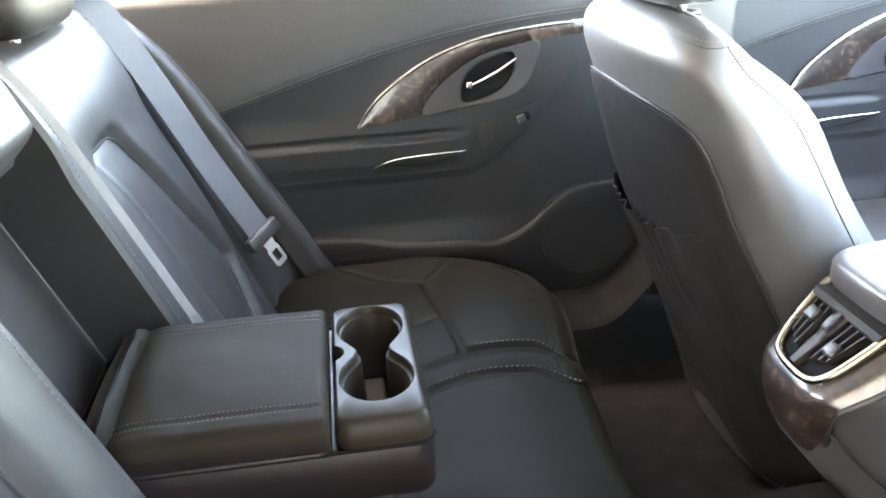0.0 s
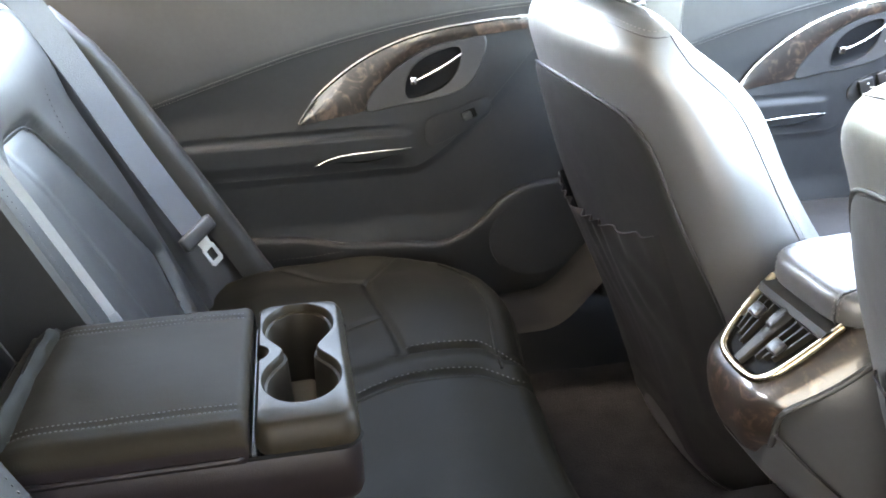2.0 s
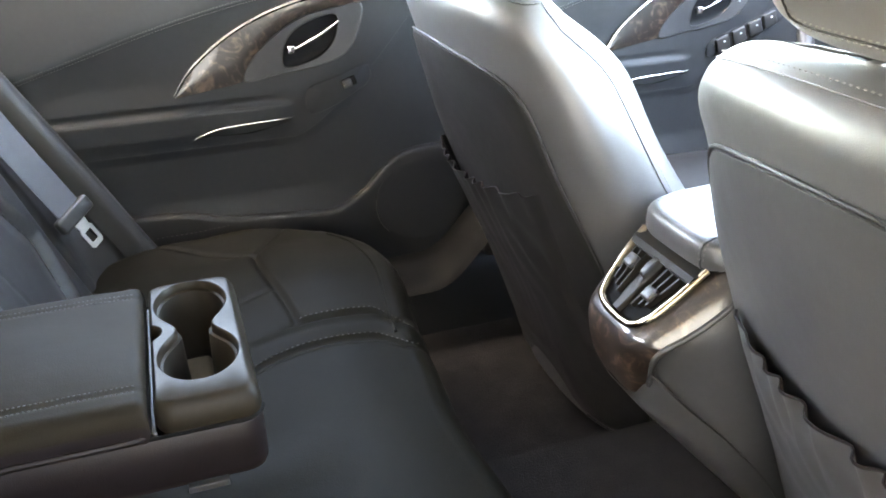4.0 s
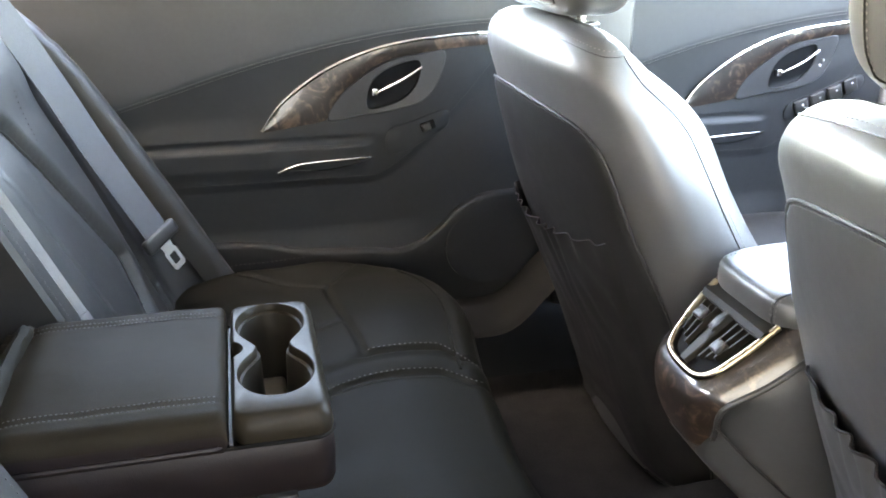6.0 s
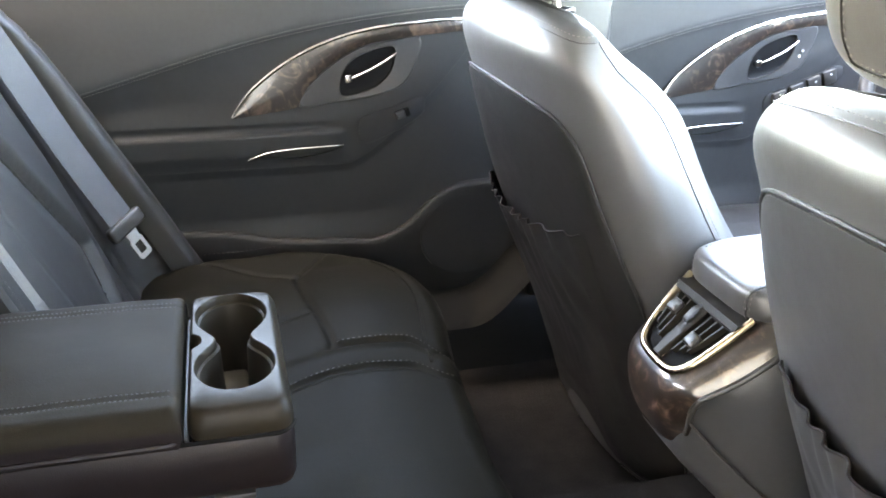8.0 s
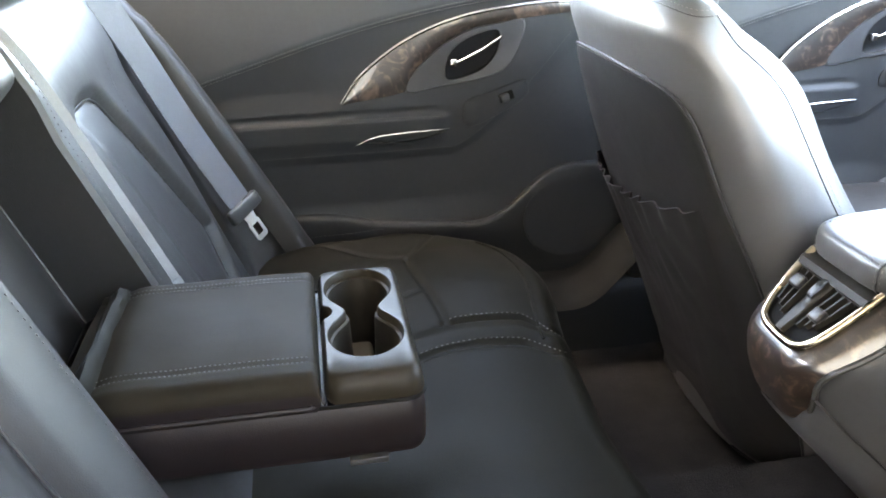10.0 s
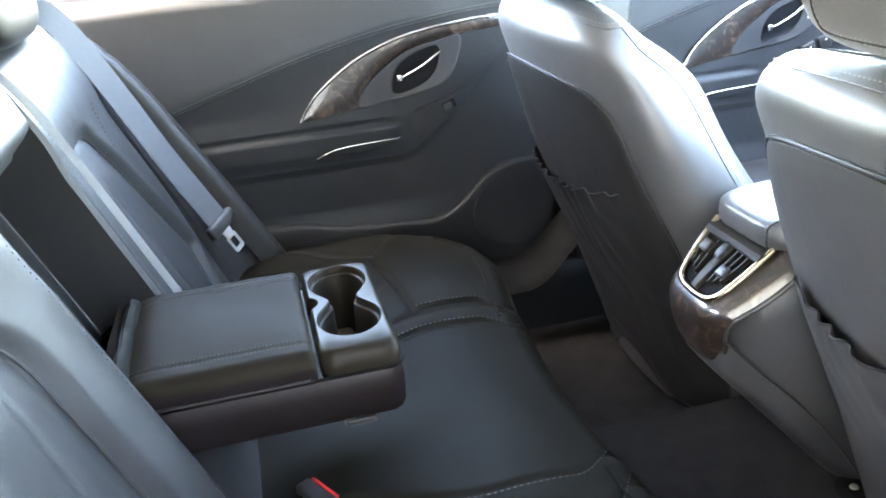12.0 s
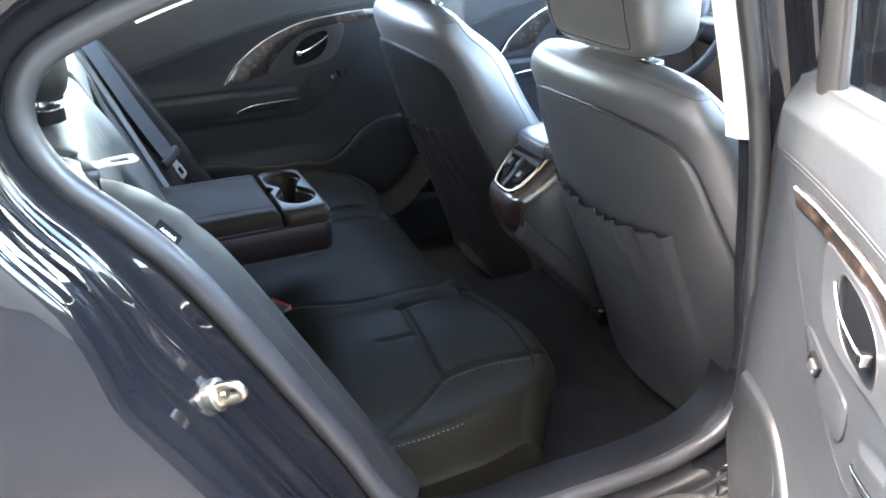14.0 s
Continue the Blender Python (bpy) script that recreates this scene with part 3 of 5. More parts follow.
    if front:
        plate, pc = [(0.300, 0.742), (0.297, 0.774), (0.36, 0.797), (0.44, 0.825), (0.464, 0.820), (0.455, 0.796), (0.38, 0.768)], Vector((0.378, 0, 0.785))
    plate = glide([(a, 0, b) for a, b in plate], 48, True)
    sp = make("switch_plate", *loft([[P(pc.x + (p.x - pc.x) * k, pc.z + (p.z - pc.z) * k, h) for p in plate] for k, h in ((1, -0.003), (1, 0.0022), (0.97, 0.0034), (0.5, 0.0034), (0.02, 0.0034))], True, True), VINYL_LOW, door, "dark window switch plate")
    make("plate_edge", *tube([P(p.x, p.z, 0.0024) for p in plate], 0.0009, 6, True, 1.0, (0, 1, 0)), DARK_PLASTIC, sp)
    rot = Matrix.Rotation(-0.32, 4, "Y")
    if front:
        for i in range(4):
            m = Matrix.Translation(P(0.322 + 0.036 * i, 0.768 + 0.0125 * i, 0.006)) @ rot
            make("window_switch", *moved(box(-0.0150, 0.0150, -0.0045, 0.0025, -0.0145, 0.0145, 0.003), m), PLASTIC, sp)
            make("switch_mark", *moved(box(0.001, 0.005, -0.0052, 0.0030, 0.003, 0.006, 0.0003, 1), m), WHITE_INK, sp)
        for a, b in ((0.352, 0.848), (0.358, 0.858)):
            make("lock_lamp", *moved(box(-0.0016, 0.0016, -0.003, 0.003, -0.0022, 0.0022, 0.0006, 1), Matrix.Translation(P(a, b, 0.006))), WHITE_INK, sp, "small white lock mark")
    else:
        m = Matrix.Translation(P(0.353, 0.773, 0.005)) @ rot
        make("switch_well", *moved(box(-0.013, 0.013, -0.003, 0.003, -0.008, 0.008, 0.002), m), MATT_BLACK, sp, "black switch recess")
        y0, y1 = sorted((-s * 0.007, s * 0.004))
        make("window_switch", *moved(box(-0.012, 0.004, y0, y1, -0.007, 0.007, 0.0025), m), PLASTIC, sp)
        make("switch_mark", *moved(lobe(-0.0095, -s * 0.0065, 0, 0.0012, 0.0012, 0.0012, 2, 8, 6), m), CHROME, sp, "small bright switch mark")
    # armrest: chrome pull blade and seams
    pull = face([(0.085, 0.704), (0.11, 0.714), (0.14, 0.719), (0.20, 0.7215), (0.25, 0.7225)], 30, 0.003)
    # Thin sheet whose black colour stands for shade below the blade.
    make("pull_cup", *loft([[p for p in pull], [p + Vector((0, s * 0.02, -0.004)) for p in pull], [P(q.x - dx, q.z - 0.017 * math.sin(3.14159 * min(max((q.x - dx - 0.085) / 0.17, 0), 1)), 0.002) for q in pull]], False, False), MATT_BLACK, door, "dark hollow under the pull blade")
    make("pull_blade", *tube(pull, [0.0005 + 0.0008 * math.sin(3.1416 * (0.06 + 0.9 * i / 29)) for i in range(30)], 8, False, 0.6, (0, 1, 0)), CHROME, door, "thin chrome pull blade")
    seam = [P(x, 0.684 + 1.52 * max(x - 0.255, 0) ** 1.35 + 0.004, 0.0005) for x in steps(max(x0, -0.16) + 0.02, min(x1, 0.47), 60)]
    make("stitching", *stitches(seam, (0, -s, 0), 0.0036, 0.0012, 0.0003), THREAD, door)
    seam = [P(x, 0.748 - 0.003 * ease(x, 0.15, 0.25), 0.0008) for x in steps(max(x0, -0.16) + 0.02, 0.235, 50)]
    make("stitching", *stitches(seam, (0, -s, 0), 0.0036, 0.0012, 0.0003), THREAD, door)
    # lower pocket lip and the speaker pod
    lip = [(x0 + 0.03, 0.583), (0.0, 0.578), (0.12, 0.557), (0.24, 0.548), (0.30, 0.542), (0.36, 0.565), (0.42, 0.618), (0.47, 0.636), (0.545, 0.638), (x1 - 0.01, 0.638)]
    path = face(lip, 80, 0.0)
    rows = []
    for h, drop in ((0.0, 0.003), (0.0045, 0.0015), (0.0075, -0.002), (0.009, -0.008), (0.009, -0.03), (0.008, -0.10), (0.006, -0.16), (0.0, -0.24)):
        rows.append([Vector((p.x, p.y - s * h, max(p.z + drop, 0.385))) for p in path])
    make("lower_panel", *loft(rows, False, False), DARK_PLASTIC, door, "moulded lower pocket and speaker pod")
    disc = [[P(0.475 + r * 0.085 * math.cos(a), 0.535 + r * 0.078 * math.sin(a), 0.0085 + h) for a in steps(0, 6.15, 44)] for r, h in ((1.05, -0.004), (1.04, 0.0004), (1.0, 0.0008), (0.97, 0.0004), (0.5, 0.0008), (0.01, 0.001))]
    make("speaker_grille", *loft(disc), DARK_PLASTIC, door, "round speaker grille")
    # window: frame posts and pane
    post = glide([(x1 + dx - 0.055, s * 0.735, 1.02), (x1 + dx - 0.075, s * 0.715, 1.16), (x1 + dx - 0.10, s * 0.675, 1.33)], 10)
    make("window_post", *tube(post, [0.027 - 0.0008 * i for i in range(10)], 14, False, 0.55, (0, 1, 0)), PLASTIC, door, "dark window post")
    make("post_seal", *tube([p + Vector((-0.024, 0, 0)) for p in post], 0.006, 8), RUBBER, door, "rubber seal along the window post")
    pane = make("window_pane", [(x0 + dx + 0.02, s * 0.745, 1.03), (x1 + dx - 0.07, s * 0.745, 1.03), (x1 + dx - 0.11, s * 0.69, 1.33), (x0 + dx + 0.25, s * 0.69, 1.30)], [(0, 1, 2, 3)], PANE, door)
    pane.visible_shadow = False
    if not front:
        make("quarter_divider", *box(-0.115 + dx, -0.090 + dx, min(s * 0.712, s * 0.752), max(s * 0.712, s * 0.752), 1.03, 1.27, 0.006), RUBBER, door, "black quarter window divider")
    return door


build_door(1, 0.0, -0.42, 0.595, "door_1", "closed rear car door with burl wood inlay and chrome handle")
build_door(1, 0.786, -0.065, 0.95, "door_2", "closed driver's door with four window switches", front=True)
build_door(-1, 0.776, -0.16, 0.95, "door_3", "closed front passenger door", front=False)
near = build_door(-1, 0.0, -0.36, 0.555, "door_4", "open rear car door swung away from the body")
near.matrix_world = Matrix.Translation((0.492, -0.714, 0)) @ Matrix.Rotation(radians(66), 4, "Z") @ Matrix.Translation((-0.555, 0.72, 0))


# ---- rear seat ----
N_BACK = Vector((0.927, 0.0, 0.375))


def back_x(z):
    """The plain of the rear backrest."""
    return -0.165 - 0.405 * (z - 0.70)


def inset_edges(z):
    return 0.213, 0.393 + 0.50 * max(0.86 - z, 0.0) - 0.9 * max(0.66 - z, 0.0)


def inset_gap(y, z):
    """Distance outwards from the edge of the arched inset."""
    yi, yo = inset_edges(z)
    hw, q = (yo - yi) / 2, abs(y - (yi + yo) / 2)
    if z < 0.80:
        return q - hw
    return (((q / hw) ** 3.2 + ((z - 0.80) / 0.096) ** 3.2) ** (1 / 3.2) - 1) * 0.092


def back_depth(y, z):
    """How far the upholstery stands proud of that plain; y is the distance from the car's middle."""
    g = inset_gap(y, z)
    d = -0.013 * (1 - ease(g, -0.006, 0.012)) + 0.008 * ease(-g, 0.0, 0.06)
    d -= 0.006 * bell(g, -0.001, 0.0042)
    d -= 0.0022 * bell(y, 0.272 + 0.20 * (0.86 - z), 0.0028) * ease(-g, 0.0, 0.012)
    d += 0.004 * bell(y, 0.47 + 0.45 * max(0.86 - z, 0), 0.04) * (1 - ease(z, 0.86, 0.98))
    d += 0.002 * bell(y, 0.20, 0.04) * (1 - ease(z, 0.86, 0.98))
    d += 0.007 * ease(z, 0.88, 0.94) * (1 - ease(z, 0.95, 1.05))
    d -= 0.010 * bell(y, 0.532, 0.009)
    d -= 0.05 * ease(y, 0.60, 0.68) ** 2
    d -= 0.006 * (1 - ease(y, 0.145, 0.152)) ** 2
    d -= 0.10 * ease(z, 0.98, 1.065) ** 2.4
    d += 0.05 * ease(y, 0.56, 0.64) * (1 - ease(z, 0.54, 0.70))
    return d


def back_pt(s, y, z, out=0.0):
    d = back_depth(y, z) + out + (0.022 if s < 0 else 0.004) * (1 - ease(y, 0.15, 0.235)) * (1 - 0.7 * ease(z, 0.86, 0.98))
    zz = z - 0.02 * ease(z, 1.03, 1.065)
    return Vector((back_x(z) + N_BACK.x * d, s * y, zz + N_BACK.z * d))


CUSH_Z, CUSH_Y = 0.556, 0.02  # height of the bench and its middle line


def cush_side(x):
    return 0.622 - 0.07 * ease(x, 0.12, 0.36)


def cush_front(v):
    a = abs(v)
    return 0.325 + 0.022 * bell(a, 0.68, 0.24) - 0.010 * bell(a, 0, 0.16) - 0.085 * ease(a, 0.80, 1.0) ** 2


def seam_cross(a):
    return 0.168 - 0.027 * ease(a, 0.22, 0.48)


def seam_welt(x):
    return 0.247 - 0.075 * ease(x, 0.265, 0.335)


def seam_middle(x):
    return 0.128 + 0.058 * ease(x, -0.02, 0.17) - 0.05 * ease(x, 0.25, 0.33)


def cush_z(x, y):
    a = abs(y - CUSH_Y)
    z = CUSH_Z + 0.012 * bell(a, 0.36, 0.13) - 0.012 * ease(x, 0.20, 0.34) + 0.012 * ease(x, 0.05, 0.2)
    z += 0.014 * ease(a, 0.50, 0.60) * (1 - ease(x, 0.08, 0.28))
    z -= 0.030 * (1 - ease(x, -0.14, 0.02))
    z += 0.006 * bell(a, 0.36, 0.10) * bell(x, 0.25, 0.07)
    dip = bell(x, seam_cross(a), 0.0055) * ease(a, 0.235, 0.25) * (1 - ease(a, 0.47, 0.49))
    dip += bell(a, seam_welt(x), 0.0055) * ease(x, 0.14, 0.17)
    dip += 0.7 * bell(a, seam_middle(x), 0.0055)
    dip += (0.45 * bell(a, 0.48 + 1.5 * (x - 0.141), 0.006) * (1 - ease(x, 0.21, 0.23)) if y > CUSH_Y else 0.8 * bell(a, 0.475 - 0.05 * (x - 0.141), 0.006)) * ease(x, 0.135, 0.145)
    dip += 0.45 * bell(a, 0.48 + 0.68 * (0.141 - x), 0.005) * (1 - ease(x, 0.135, 0.148)) * ease(x, -0.06, -0.02)
    dip += 0.6 * bell(a, 0.335 + 0.25 * (x - 0.1), 0.0055) * ease(x, 0.075, 0.095) * (1 - ease(x, 0.145, 0.158))
    z -= 0.0055 * min(dip, 1.0)
    z += 0.005 * bell(a, 0.5 * (seam_welt(x) + seam_middle(x)), 0.018) * ease(x, 0.02, 0.12)
    return z + 0.0012 * noise.noise((x * 14, y * 14, 3.0))


def cush_pt(u, v, out=0.0):
    """u: 0 at the back, 1 at the front edge, to 2 down the front face; v: -1 to 1 across."""
    f = cush_front(v)
    if u <= 1:
        x = -0.16 + (f - 0.035 + 0.16) * u
        y = CUSH_Y + v * cush_side(x)
        z = cush_z(x, y)
    else:
        a = min((u - 1) / 0.35, 1.0) * math.pi / 2
        x0 = f - 0.035
        z0 = cush_z(x0, CUSH_Y + v * cush_side(x0))
        x = x0 + 0.035 * math.sin(a) - 0.03 * ease(u, 1.35, 2)
        z = z0 - 0.045 * (1 - math.cos(a)) - 0.20 * max(u - 1.35, 0) / 0.65
        y = CUSH_Y + v * cush_side(x0)
    edge = ease(abs(v), 0.90, 1.0)
    z -= 0.06 * edge ** 2.5
    return Vector((x, y, max(z, 0.29) + out))


def build_rear_seat():
    seat = thing("rear_seat", "black leather rear bench seat with contrast stitching", "car seat")
    vs = steps(-1, 1, 361)
    top = [[cush_pt(u, v) for v in vs] for u in steps(0, 1, 170) + steps(1.02, 1.35, 12) + steps(1.45, 2, 6)]
    skirt = []
    for k in (0, -1):
        col = [row[k] for row in top]
        skirt.append(loft([col, [Vector((p.x, p.y * 1.004, 0.5 * p.z + 0.145)) for p in col], [Vector((p.x, p.y * 0.99, 0.29)) for p in col]], False, False))
    # Cushion shade sits in the leather tone, far darker than the backrest.
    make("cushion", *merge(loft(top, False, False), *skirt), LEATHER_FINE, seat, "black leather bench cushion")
    def on(x, y):
        return Vector((x, y, cush_z(x, y) + 0.0012))
    up = (0, 0, 1)
    for s in (1, -1):
        c = CUSH_Y
        make("stitching", *stitches([on(x, c + s * (seam_welt(x) + 0.009)) for x in steps(0.172, 0.315, 26)], up, thick=0.0006), THREAD, seat)
        make("stitching", *stitches([on(x, c + s * (seam_middle(x) + 0.009)) for x in steps(-0.05, 0.31, 40)], up, thick=0.0006), THREAD, seat)
        make("stitching", *stitches([on(x, c + s * (0.60 - 0.05 * ease(x, 0.1, 0.26))) for x in steps(-0.03, 0.12, 20)], up, thick=0.0005), THREAD, seat)
        make("stitching", *stitches([cush_pt(1.20, s * v, 0.001) for v in steps(0.36, 0.84, 40)], (0.6, 0, 0.8), 0.0036, 0.0014, 0.0004), THREAD, seat)
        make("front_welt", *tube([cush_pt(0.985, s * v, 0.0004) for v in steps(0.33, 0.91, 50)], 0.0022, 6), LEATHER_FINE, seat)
        # backrest of each outer place
        zs = steps(0.50, 0.95, 70) + steps(0.957, 1.065, 22)
        ys = steps(0.145, 0.25, 24) + steps(0.253, 0.45, 40) + steps(0.455, 0.69, 40)
        front = [[back_pt(s, y, z) for y in ys] for z in zs]
        roll = [[Vector((p.x - 0.05 * k, p.y, p.z - 0.012 * k * k)) for p in front[-1]] for k in (0.4, 0.8, 1.3, 1.8)]
        side = loft([[row[0] for row in front], [row[0] - Vector((0.10, 0, 0.04)) for row in front]], False, False)
        side2 = loft([[row[-1] for row in front], [row[-1] - Vector((0.12, 0, 0.04)) for row in front]], False, False)
        make("backrest", *merge(loft(front + roll, False, False), side2), LEATHER, seat, "black leather outer backrest with inset panel")
        # Split from the backrest so the recess shade can be painted by darker leather.
        make("recess_side", *side, LEATHER_SHADED, seat, "dark inner side of the armrest recess")
        def line(pts, out=0.0012):
            return [back_pt(s, y, z, out) for y, z in pts]
        nb = tuple(N_BACK)
        make("stitching", *stitches(line([(0.640, z) for z in steps(0.60, 1.0, 40)]), nb, thick=0.0006), THREAD, seat)
        make("stitching", *stitches(line([(0.159, z) for z in steps(0.62, 1.0, 40)]), nb, thick=0.0006), THREAD, seat)
        make("stitching", *stitches(line([(0.418 + 0.004 * k, 0.852 + 0.013 * k) for k in range(6)]), nb, thick=0.0006), THREAD, seat)
        arch = [(inset_edges(z)[0], z) for z in steps(0.60, 0.80, 10)]
        for a in steps(-1.5, 1.5, 26):
            z = 0.80 + 0.096 * max(math.cos(a), 0) ** (2 / 3.2)
            yi, yo = inset_edges(z)
            arch.append(((yi + yo) / 2 + (yo - yi) / 2 * math.copysign(abs(math.sin(a)) ** (2 / 3.2), a), z))
        arch += [(inset_edges(z)[1], z) for z in steps(0.80, 0.60, 10)]
        make("seam_cord", *tube(glide(line(arch, 0.0015), 110), 0.0017, 6), LEATHER, seat, "leather piping round the inset")
        # padded wing beside the door opening
        k, slim = (0.70, 1.0) if s < 0 else (0.22, 0.5)
        way = glide([(-0.276, 0, 0.993), (-0.262, 0, 0.976), (-0.226, 0, 0.931), (-0.182, 0, 0.859), (-0.133, 0, 0.770), (-0.077, 0, 0.666), (-0.03, 0, 0.575), (0.0, 0, 0.52)], 60)
        sect = glide([(-0.012, 0.664, 0), (0.008, 0.657, 0), (0.028, 0.646, 0), (0.046, 0.628, 0), (0.053, 0.606, 0), (0.046, 0.584, 0), (0.020, 0.566, 0), (-0.03, 0.552, 0)], 26)
        rows, sewn = [], []
        for i, p in enumerate(way):
            t = (way[min(i + 1, 59)] - way[max(i - 1, 0)]).normalized()
            fwd = Vector((-t.z, 0, t.x))
            full = k * (1 - (1 - min(i / 16, 1.0)) ** 2) ** 0.5
            fold = -0.0022 * math.exp(-((i - 6) / 0.9) ** 2) - 0.0018 * math.exp(-((i - 10) / 0.9) ** 2)
            rows.append([Vector((p.x, 0, p.z)) + fwd * (q.x * (full + fold / 0.05 if q.x > 0 else 1)) + Vector((0, s * (0.664 - (0.664 - q.y) * slim), 0)) for q in sect])
            if 8 < i < 52:
                sewn.append(rows[-1][7] + fwd * 0.0008)
        # Near wing gets the darker copy: its shade is painted in by colour.
        make("side_wing", *loft(rows, False, False), LEATHER_SHADED if s < 0 else LEATHER, seat, "padded leather wing beside the door opening")
        make("stitching", *stitches(sewn, (0.8, -s * 0.3, 0.5), 0.0034, 0.0022, 0.0005), PALE_THREAD if s > 0 else THREAD, seat)
    make("stitching", *stitches([on(x, CUSH_Y - 0.482) for x in steps(0.15, 0.29, 20)], up, thick=0.0005), THREAD, seat)
    # middle place: recess behind the folded armrest, head part above it and pad below
    def mid(y, z):
        return Vector((back_x(z) - 0.071 - 0.010 * bell(y, 0.147, 0.012), y, z - 0.035))
    # Shade at the back of the recess is put into the leather tone.
    make("recess_panel", *grid(lambda u, v: mid(v, u), steps(0.56, 0.98, 24), steps(-0.152, 0.152, 24)), LEATHER_SHADED, seat, "dark panel of the armrest recess")
    make("recess_seam", *tube([mid(0.134, z) + Vector((0.001, 0, 0)) for z in steps(0.6, 0.97, 16)], 0.0010, 6), THREAD, seat)
    def head(y, z):
        d = 0.012 - 0.10 * ease(z, 0.99, 1.065) ** 2.2 - 0.04 * (1 - ease(z, 0.935, 0.965)) ** 2 - 0.02 * ease(abs(y), 0.115, 0.149) ** 2
        return Vector((back_x(z) + N_BACK.x * d, y, z - 0.02 * ease(z, 1.03, 1.065) + N_BACK.z * d))
    rows = [[head(y, z) for y in steps(-0.148, 0.148, 40)] for z in steps(0.935, 1.065, 30)]
    rows = [[p - Vector((0.10, 0, 0.03)) for p in rows[0]]] + rows + [[p - Vector((0.09, 0, 0.01)) for p in rows[-1]]]
    make("middle_head_part", *loft(rows, False, False), LEATHER, seat)
    pad = [[Vector((back_x(z) + 0.012 - 0.05 * ease(z, 0.62, 0.68) ** 2, y, z)) for y in steps(-0.147, 0.147, 20)] for z in steps(0.50, 0.68, 16)]
    make("middle_pad", *loft(pad, False, False), LEATHER, seat)
    return seat


REAR_SEAT = build_rear_seat()


def build_headrest(x, y, z0, z1, half, depth, name_label, lean=0.12, posts=0.06, group="headrests", dip=0.05):
    """A headrest on two chrome posts."""
    h = thing("headrest", name_label, "headrest", group)
    cz, hz = (z0 + z1) / 2, (z1 - z0) / 2
    P = 4.4
    v, f = lobe(0, 0, 0, depth, half, hz, P, 48, 32)
    def shaped(p):
        return Vector((p.x * (1 + 0.16 * p.z / hz) - lean * p.z + x, p.y * (1 - 0.05 * p.z / hz) + y, p.z + cz))
    # Rear pads stand in shade, which the darker leather puts into their colour.
    make("pad", [shaped(p) for p in v], f, FRONT_LEATHER if x > 0 else LEATHER_SHADED, h)
    def sewn(k):
        way = glide([(a * k, b * k, 0) for a, b in ((-0.70, 0.80), (-0.72, 0.3), (-0.72, -0.5), (-0.70, -0.76), (-0.60, -0.86), (0, -0.87), (0.60, -0.86), (0.70, -0.76), (0.72, -0.5), (0.72, 0.3), (0.70, 0.80))], 140)
        return [shaped(Vector((-depth * max(1 - abs(q.x) ** P - abs(q.y) ** P, 0.02) ** (1 / P) - 0.0008, q.x * half, q.y * hz))) for q in way]
    for k in (1.0, 0.955):
        make("stitching", *stitches(sewn(k), (-1, 0, 0), 0.0038, 0.0018, 0.0006), PALE_THREAD, h)
    make("seam_cord", *tube(sewn(0.978), 0.0009, 6), LEATHER_SHADED, h)
    for sgn in (-1, 1):
        py = y + sgn * posts
        make("post", *tube([(x + lean * hz + 0.004, py, z0 - dip), (x + lean * hz, py, z0 + 0.03)], 0.006, 10), CHROME, h, "chrome post")
        make("collar", *loft([[Vector((x + lean * hz + 0.004 + r * 1.2 * math.cos(a), py + r * math.sin(a), z0 - dip + 0.006 + q)) for a in steps(0, 6.02, 20)] for r, q in ((0.020, -0.012), (0.020, 0.0), (0.017, 0.004), (0.008, 0.005))]), MATT_BLACK, h, "black plastic post collar")
        make("collar_ring", *tube([(x + lean * hz + 0.004 + 0.0205 * math.cos(a), py + 0.0175 * math.sin(a), z0 - dip + 0.0085) for a in steps(0, 6.02, 24)], 0.0016, 6, True), CHROME, h, "thin chrome ring on the collar")
    return h


for s in (1, -1):
    build_headrest(-0.335, s * 0.365, 1.020 if s > 0 else 1.046, 1.185 if s > 0 else 1.20, 0.125, 0.050, "black leather rear headrest with stitched sides", 0.15, 0.055, "rear headrests", 0.02)


